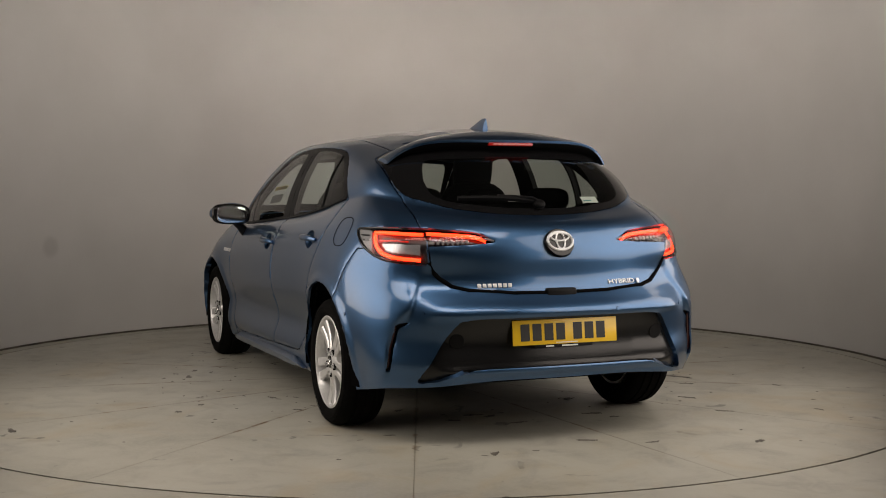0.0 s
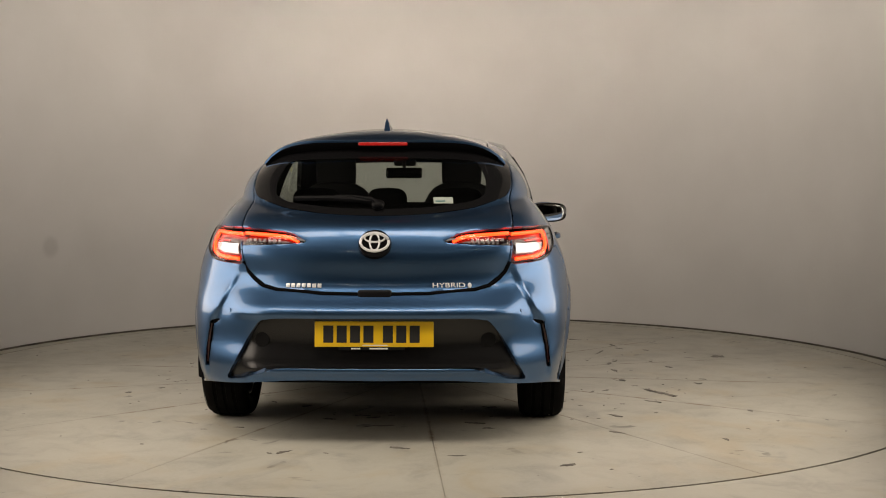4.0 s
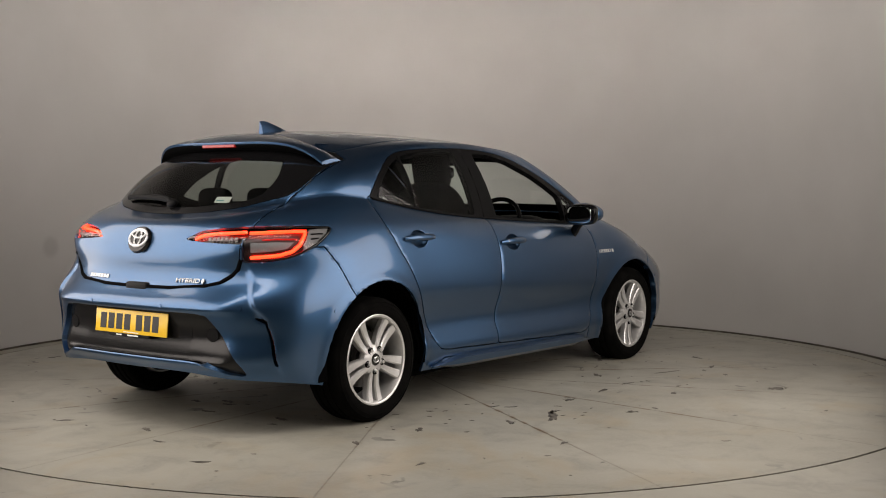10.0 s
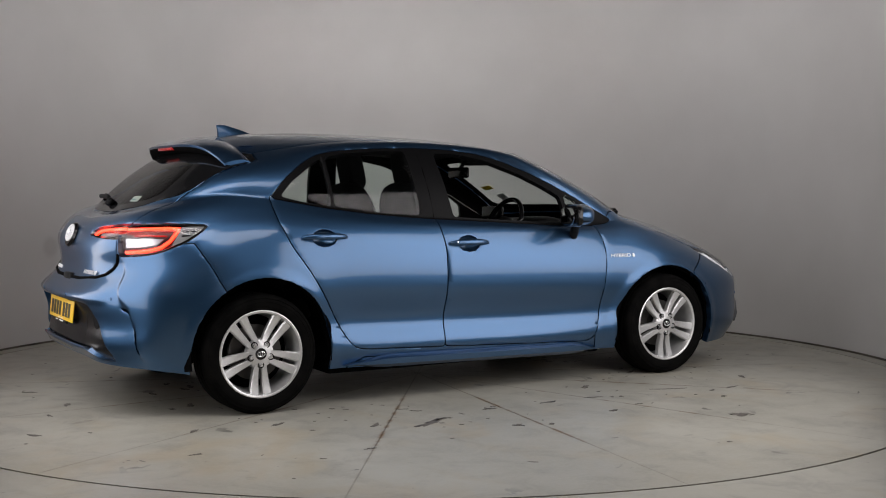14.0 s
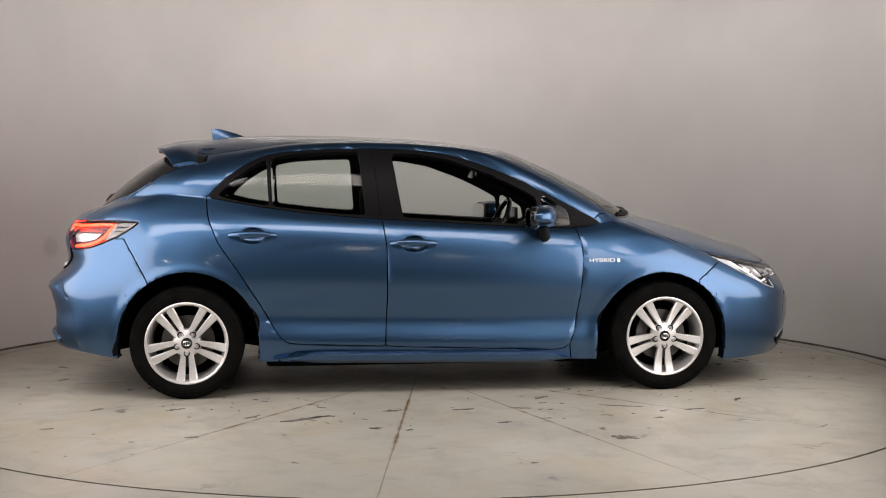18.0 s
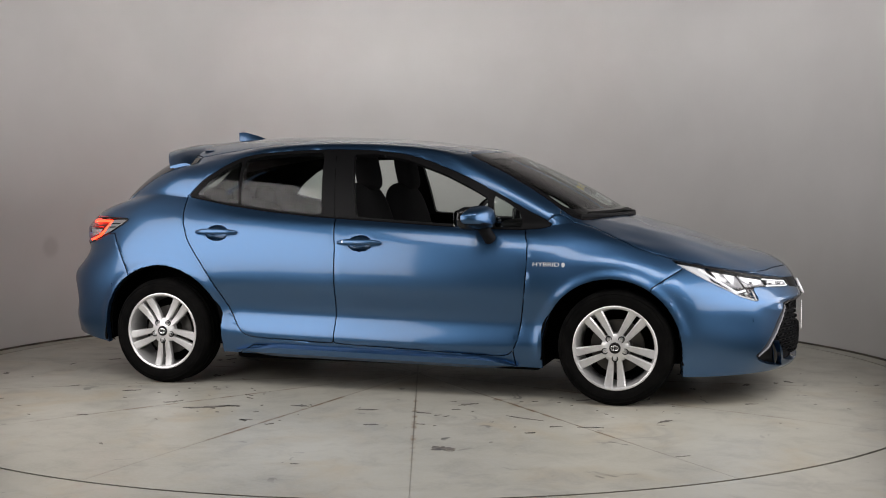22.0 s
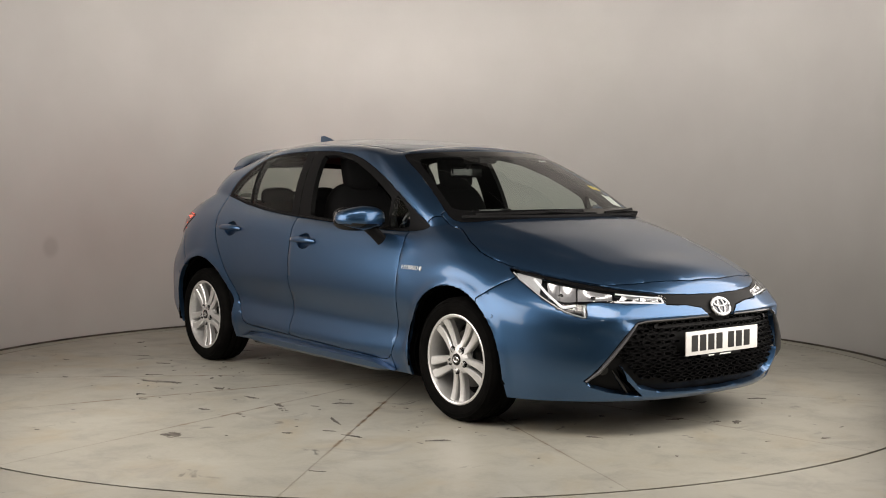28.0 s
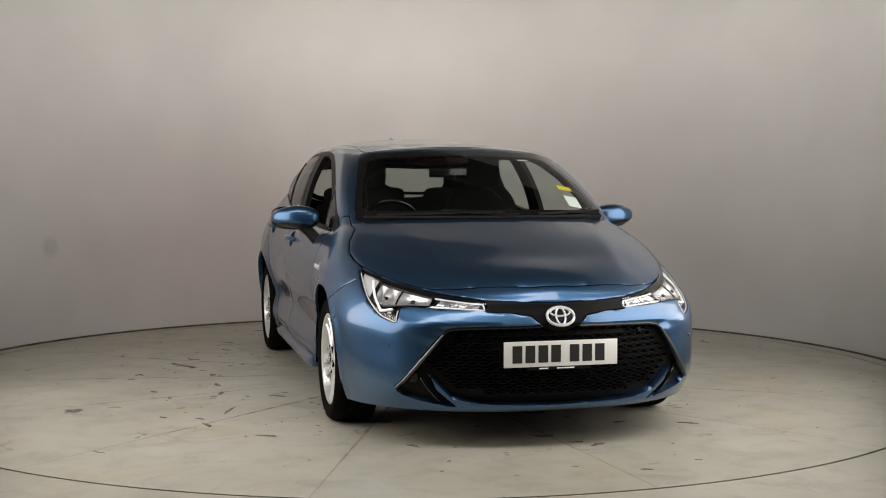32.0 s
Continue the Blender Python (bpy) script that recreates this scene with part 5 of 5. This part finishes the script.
def concrete(name, joints):
    """Worn grey concrete with stains; with joints, rust along the radial seams."""
    m = mat(name, (.42, .40, .36), .5)
    t = m.node_tree
    n, l, b = nodes_of(m)
    co = n.new("ShaderNodeTexCoord")

    def tex(scale, detail, rough=.55, dist=0.0):
        x = n.new("ShaderNodeTexNoise")
        x.inputs["Scale"].default_value, x.inputs["Detail"].default_value = scale, detail
        x.inputs["Roughness"].default_value, x.inputs["Distortion"].default_value = rough, dist
        l.new(co.outputs["Object"], x.inputs["Vector"])
        return x.outputs["Fac"]

    def blend(fac, c0, c1):
        x = n.new("ShaderNodeMix")
        x.data_type = "RGBA"
        l.new(fac, x.inputs["Factor"])
        for i, c in ((6, c0), (7, c1)):
            if isinstance(c, tuple):
                x.inputs[i].default_value = (*c, 1)
            else:
                l.new(c, x.inputs[i])
        return x.outputs[2]

    def step(v, lo, hi):
        x = n.new("ShaderNodeMapRange")
        x.interpolation_type = "SMOOTHSTEP"
        x.inputs["From Min"].default_value, x.inputs["From Max"].default_value = lo, hi
        l.new(v, x.inputs["Value"])
        return x.outputs["Result"]

    big, mid, fine = tex(.9, 5), tex(4.5, 7, .6, .6), tex(55, 6)
    c = blend(step(big, .35, .65), (.34, .33, .275), (.42, .41, .35))
    c = blend(math_node(t, "MULTIPLY", step(mid, .45, .75), .5), c, (.21, .20, .18))
    c = blend(math_node(t, "MULTIPLY", step(fine, .3, .75), .35), c, (.42, .41, .38))
    c = blend(math_node(t, "MULTIPLY", step(tex(1.7, 6, .6, .8), .5, .72), .55), c, (.37, .31, .205))
    c = blend(math_node(t, "MULTIPLY", step(tex(2.6, 6, .62, 1.0), .56, .76), .5), c, (.22, .215, .205))
    # scattered oil and rubber marks
    spots = math_node(t, "MULTIPLY", step(tex(5.5, 3, .5, 1.2), .655, .70), step(tex(1.6, 3), .48, .62))
    c = blend(math_node(t, "MULTIPLY", spots, .75), c, (.05, .047, .04))
    specks = step(tex(26, 2), .74, .78)
    c = blend(math_node(t, "MULTIPLY", specks, .5), c, (.095, .082, .07))
    if joints:
        sep = n.new("ShaderNodeSeparateXYZ")
        l.new(co.outputs["Object"], sep.inputs[0])
        ang = math_node(t, "ARCTAN2", sep.outputs[1], sep.outputs[0])
        u = math_node(t, "DIVIDE", math_node(t, "SUBTRACT", ang, radians(JOINT0)), 2 * math.pi / SECTORS)
        fr = math_node(t, "FRACT", math_node(t, "ADD", u, 20.5))
        off = math_node(t, "ABSOLUTE", math_node(t, "SUBTRACT", fr, .5))
        r = math_node(t, "SQRT", math_node(t, "ADD", math_node(t, "MULTIPLY", sep.outputs[0], sep.outputs[0]), math_node(t, "MULTIPLY", sep.outputs[1], sep.outputs[1])))
        d = math_node(t, "MULTIPLY", math_node(t, "MULTIPLY", off, 2 * math.pi / SECTORS), r)
        near = math_node(t, "SUBTRACT", 1.0, step(d, .003, .018))
        rust = math_node(t, "MULTIPLY", near, step(tex(9, 5, .6), .42, .62))
        ring = math_node(t, "MULTIPLY", step(r, .5, 1.2), math_node(t, "SUBTRACT", 1.15, step(r, 1.7, 2.5)), clamp=True)
        c = blend(math_node(t, "MULTIPLY", rust, math_node(t, "MULTIPLY", ring, .9), clamp=True), c, (.165, .095, .034))
        grime = math_node(t, "MULTIPLY", math_node(t, "SUBTRACT", 1.0, step(d, .002, .006)), math_node(t, "SUBTRACT", .5, math_node(t, "MULTIPLY", step(r, 1.4, 2.6), .35)))
        c = blend(grime, c, (.075, .056, .038))
    l.new(c, b.inputs["Base Color"])
    rg = n.new("ShaderNodeMapRange")
    rg.inputs["To Min"].default_value, rg.inputs["To Max"].default_value = .26, .52
    l.new(mid, rg.inputs["Value"])
    l.new(rg.outputs["Result"], b.inputs["Roughness"])
    bump = n.new("ShaderNodeBump")
    bump.inputs["Strength"].default_value, bump.inputs["Distance"].default_value = .12, .004
    l.new(fine, bump.inputs["Height"])
    l.new(bump.outputs["Normal"], b.inputs["Normal"])
    return m


SECTORS, JOINT0 = 14, -72.7
M_DISC = concrete("turntable_concrete", True)
M_FLOOR = concrete("floor_concrete", False)
M_STAIN = mat("oil_stain", (.06, .055, .048), .5)
mottle(M_STAIN, 25, (.05, .045, .038), (.19, .17, .145))
M_ROOM = mat("dark_room_paint", (.04, .04, .04), .8)
mottle(M_ROOM, 2, (.034, .034, .034), (.046, .046, .046))
M_CEIL = mat("ceiling_paint", CEIL_COLOR, .85)
mottle(M_CEIL, 2, tuple(c * .95 for c in CEIL_COLOR), tuple(c * 1.05 for c in CEIL_COLOR))


def arc_sheet(r0, r1, a0, a1, z0, z1, n):
    """A solid ring sector."""
    bm = bmesh.new()
    st = []
    for i in range(n + 1):
        a = radians(a0 + (a1 - a0) * i / n)
        st.append([bm.verts.new((r * math.cos(a), r * math.sin(a), z)) for r, z in ((r0, z0), (r1, z0), (r1, z1), (r0, z1))])
    for A, B in zip(st, st[1:]):
        for k in range(4):
            bm.faces.new((A[k], A[(k + 1) % 4], B[(k + 1) % 4], B[k]))
    bm.faces.new(st[0])
    bm.faces.new(st[-1][::-1])
    bmesh.ops.recalc_face_normals(bm, faces=bm.faces[:])
    return bm


tagged(mesh_object("wall_curved", arc_sheet(WALL_R, WALL_R + .15, -90 + OPEN, 270 - OPEN, -.05, WALL_H, 160), M_WALL, smooth=40), "off-white painted curved studio wall with faint scuffs", "wall", kind="structure")

# thin dark strip added to draw the shaded gap line at the wall's foot
M_GAP_LINE = mat("dark_gap_line", (.14, .12, .10), .6)
mottle(M_GAP_LINE, 6, (.05, .043, .036), (.15, .13, .105))
tagged(mesh_object("baseboard", arc_sheet(WALL_R - .012, WALL_R - .001, -90 + OPEN, 270 - OPEN, .0, .012, 160), M_GAP_LINE, smooth=40), "thin dark strip added to draw the gap line at the curved wall's foot", "baseboard", kind="structure")

# floor round the turntable, with the round cut-out
bm = bmesh.new()
NF = 160
ins = [bm.verts.new(((DISC_R + .017) * math.cos(2 * math.pi * k / NF), (DISC_R + .017) * math.sin(2 * math.pi * k / NF), 0)) for k in range(NF)]
pit = [bm.verts.new((v.co.x, v.co.y, -.12)) for v in ins]
mid = bm.verts.new((0, 0, -.12))
far = []
for k in range(NF):
    a = 2 * math.pi * k / NF
    q = 11.0 / max(abs(math.cos(a)), abs(math.sin(a)))
    far.append(bm.verts.new((q * math.cos(a), q * math.sin(a), 0)))
for k in range(NF):
    j = (k + 1) % NF
    bm.faces.new((ins[k], far[k], far[j], ins[j]))
    bm.faces.new((ins[k], ins[j], pit[j], pit[k]))
    bm.faces.new((pit[k], pit[j], mid))
tagged(mesh_object("floor", bm, M_FLOOR), "worn grey concrete floor round the turntable", "floor", kind="structure")

# turntable of concrete sectors
turntable = tagged(new("turntable"), "round concrete turntable of fourteen sectors with rusty joints and oil stains", "turntable")
SEC = 360 / SECTORS


def sector(k):
    bm = bmesh.new()
    a0, a1, h, n = radians(JOINT0 + k * SEC), radians(JOINT0 + (k + 1) * SEC), .0005, 12
    top = []
    am = (a0 + a1) / 2
    apex = Vector((math.cos(am), math.sin(am), 0)) * (h / math.sin((a1 - a0) / 2))
    d0, d1 = math.asin(h / DISC_R), math.asin(h / DISC_R)
    ring = [apex] + [Vector((DISC_R * math.cos(a0 + d0 + (a1 - d1 - a0 - d0) * i / n), DISC_R * math.sin(a0 + d0 + (a1 - d1 - a0 - d0) * i / n), 0)) for i in range(n + 1)]
    up = [bm.verts.new(p) for p in ring]
    dn = [bm.verts.new(p - Vector((0, 0, .06))) for p in ring]
    bm.faces.new(up)
    for i in range(len(ring)):
        j = (i + 1) % len(ring)
        bm.faces.new((up[i], dn[i], dn[j], up[j]))
    bm.faces.new(dn[::-1])
    return bm


for k in range(SECTORS):
    part("plate", sector(k), M_DISC, turntable, "", None)


def stain(x, y, lx, ly, turn, seed):
    rnd = random.Random(seed)
    bm = bmesh.new()
    n = 72
    ph = [rnd.uniform(0, 6.28) for _ in range(4)]
    c, s = math.cos(radians(turn)), math.sin(radians(turn))
    up = []
    for k in range(n):
        a = 2 * math.pi * k / n
        r = 1 + .22 * math.sin(2 * a + ph[0]) + .2 * math.sin(3 * a + ph[1]) + .16 * math.sin(5 * a + ph[2]) + .12 * math.sin(8 * a + ph[3]) + rnd.uniform(-.26, .26)
        u, v = .75 * lx * r * math.cos(a), .75 * ly * r * math.sin(a)
        up.append(bm.verts.new((x + u * c - v * s, y + u * s + v * c, .0012)))
    bm.faces.new(up)
    r = bmesh.ops.extrude_face_region(bm, geom=bm.faces[:])
    for v in r["geom"]:
        if isinstance(v, bmesh.types.BMVert):
            v.co.z = .0002
    bmesh.ops.recalc_face_normals(bm, faces=bm.faces[:])
    part("oil_stain", bm, M_STAIN, turntable, "dark oil stain", None)


STAINS = ((.75, -1.985, .062, .045, -47), (.80, -2.02, .02, .012, 10), (-.69, -1.38, .15, .028, 29), (-.60, -1.33, .05, .02, 20), (-.95, -1.30, .05, .02, 50), (-.25, -1.22, .05, .02, 10), (.12, -1.22, .07, .015, 5),
          (.42, -1.22, .05, .018, -10), (.95, -1.22, .09, .014, -20), (-1.35, -1.05, .05, .02, 40), (-1.55, -.35, .06, .02, 80), (-1.62, .1, .05, .018, 100), (1.3, -1.35, .06, .016, 20), (1.62, -1.1, .05, .02, 60), (-1.9, -1.48, .03, .014, 0),
          (1.95, .12, .05, .02, 70), (2.0, -.5, .035, .018, 30), (-1.75, -1.0, .045, .016, 60), (.5, -1.5, .025, .012, 0), (-.2, -1.7, .03, .012, 70), (1.05, -1.55, .03, .014, 20), (-1.2, -1.75, .03, .015, 0))
for i, s in enumerate(STAINS):
    stain(*s, i)
# smaller blots, thickest where the car's wheels run
rnd = random.Random(12)
for i in range(70):
    a, r = rnd.uniform(0, 2 * math.pi), rnd.choice((1.15, 1.3, 1.5)) + rnd.gauss(0, .13)
    if rnd.random() < .3:
        r = rnd.uniform(1.6, 2.7)
    q = rnd.uniform(.008, .03)
    stain(r * math.cos(a), r * math.sin(a), q * rnd.uniform(1.0, 2.4), q * rnd.uniform(.5, .9), math.degrees(a) + 90 + rnd.gauss(0, 25), 100 + i)

# small dirt flecks left round the car's wheels
rnd = random.Random(5)
FLECKS = []
for k in range(6):
    bm = bmesh.new()
    ring = [bm.verts.new((math.cos(q * math.pi / 8) * rnd.uniform(.6, 1.2), math.sin(q * math.pi / 8) * rnd.uniform(.5, 1.2), .0012)) for q in range(16)]
    low = [bm.verts.new((v.co.x, v.co.y, .0002)) for v in ring]
    top = bm.verts.new((0, 0, .0018))
    for q in range(16):
        bm.faces.new((ring[q], ring[(q + 1) % 16], top))
        bm.faces.new((ring[q], low[q], low[(q + 1) % 16], ring[(q + 1) % 16]))
    me = bpy.data.meshes.new("dirt_fleck")
    bm.to_mesh(me)
    bm.free()
    me.materials.append(M_STAIN)
    FLECKS.append(me)
for k in range(150):
    a, r = rnd.uniform(0, 2 * math.pi), rnd.choice((1.2, 1.35, 1.55)) + rnd.gauss(0, .14)
    if rnd.random() < .25:
        r = rnd.uniform(1.6, 2.85)
    ob = new("dirt_fleck", FLECKS[k % 6])
    ob.parent = turntable
    ob.location = (r * math.cos(a), r * math.sin(a), 0)
    ob.rotation_euler = (0, 0, a + math.pi / 2 + rnd.gauss(0, .5))
    ob.scale = (rnd.uniform(.005, .018), rnd.uniform(.003, .008), 1)

# the dark hall round the studio
for nm, b in (("wall_left", (-11.2, -11, -11, 11)), ("wall_right", (11, 11.2, -11, 11)), ("wall_back", (-11.2, 11.2, 11, 11.2)), ("wall_front", (-11.2, 11.2, -11.2, -11))):
    bm = bmesh.new()
    box(bm, *b, 0, 4.4)
    tagged(mesh_object(nm, bm, M_ROOM), "dark painted hall wall", "wall", kind="structure")
bm = bmesh.new()
box(bm, -11.2, 11.2, -11.2, 11.2, 4.4, 4.6)
tagged(mesh_object("ceiling", bm, M_CEIL), "grey painted ceiling", "ceiling", kind="structure")

# unseen flood lamps: over the opening, and added ones that wash the wall
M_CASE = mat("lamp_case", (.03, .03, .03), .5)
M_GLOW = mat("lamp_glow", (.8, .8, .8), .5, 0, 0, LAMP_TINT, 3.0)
# grey and without glow, so broad lamp faces stay dull in reflections
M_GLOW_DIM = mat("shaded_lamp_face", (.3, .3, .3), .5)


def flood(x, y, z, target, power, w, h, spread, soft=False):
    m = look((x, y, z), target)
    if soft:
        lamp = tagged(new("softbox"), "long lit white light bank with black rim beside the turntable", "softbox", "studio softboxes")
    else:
        lamp = tagged(new("flood_lamp"), "assumed black studio flood lamp with white face, hung unseen above the turntable", "lamp", "studio lamps")
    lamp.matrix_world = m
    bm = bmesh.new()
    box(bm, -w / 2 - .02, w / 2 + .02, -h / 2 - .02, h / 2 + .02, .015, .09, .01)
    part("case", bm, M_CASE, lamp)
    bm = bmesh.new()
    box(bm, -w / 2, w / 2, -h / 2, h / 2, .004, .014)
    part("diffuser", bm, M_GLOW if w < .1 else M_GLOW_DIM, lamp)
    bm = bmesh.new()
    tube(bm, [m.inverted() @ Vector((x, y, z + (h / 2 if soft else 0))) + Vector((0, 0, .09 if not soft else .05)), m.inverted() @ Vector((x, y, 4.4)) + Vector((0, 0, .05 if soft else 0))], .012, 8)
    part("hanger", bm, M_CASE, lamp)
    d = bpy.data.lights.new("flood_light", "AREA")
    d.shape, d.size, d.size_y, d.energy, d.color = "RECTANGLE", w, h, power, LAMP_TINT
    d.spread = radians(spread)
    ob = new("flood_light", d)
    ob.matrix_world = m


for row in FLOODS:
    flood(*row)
for (x0, y0), (x1, y1), z, power, h in LIGHT_BANKS:
    mx, my, w = (x0 + x1) / 2, (y0 + y1) / 2, math.hypot(x1 - x0, y1 - y0)
    inward = -1 if mx > 0 else 1
    flood(mx, my, z, (mx + inward * (y1 - y0), my + abs(x1 - x0), z), power, w, h, 180, True)


# ---- motion ----
def motions():
    rows = [(t, heading(t)) for t in [2.0 * i for i in range(17)]]
    walk(car, [(t, pose(0, 0, 0, 0, 0, a) @ pose(*CAR_OFF, 0)) for t, a in rows])
    walk(turntable, [(t, pose(0, 0, 0, 0, 0, a)) for t, a in rows])


motions()
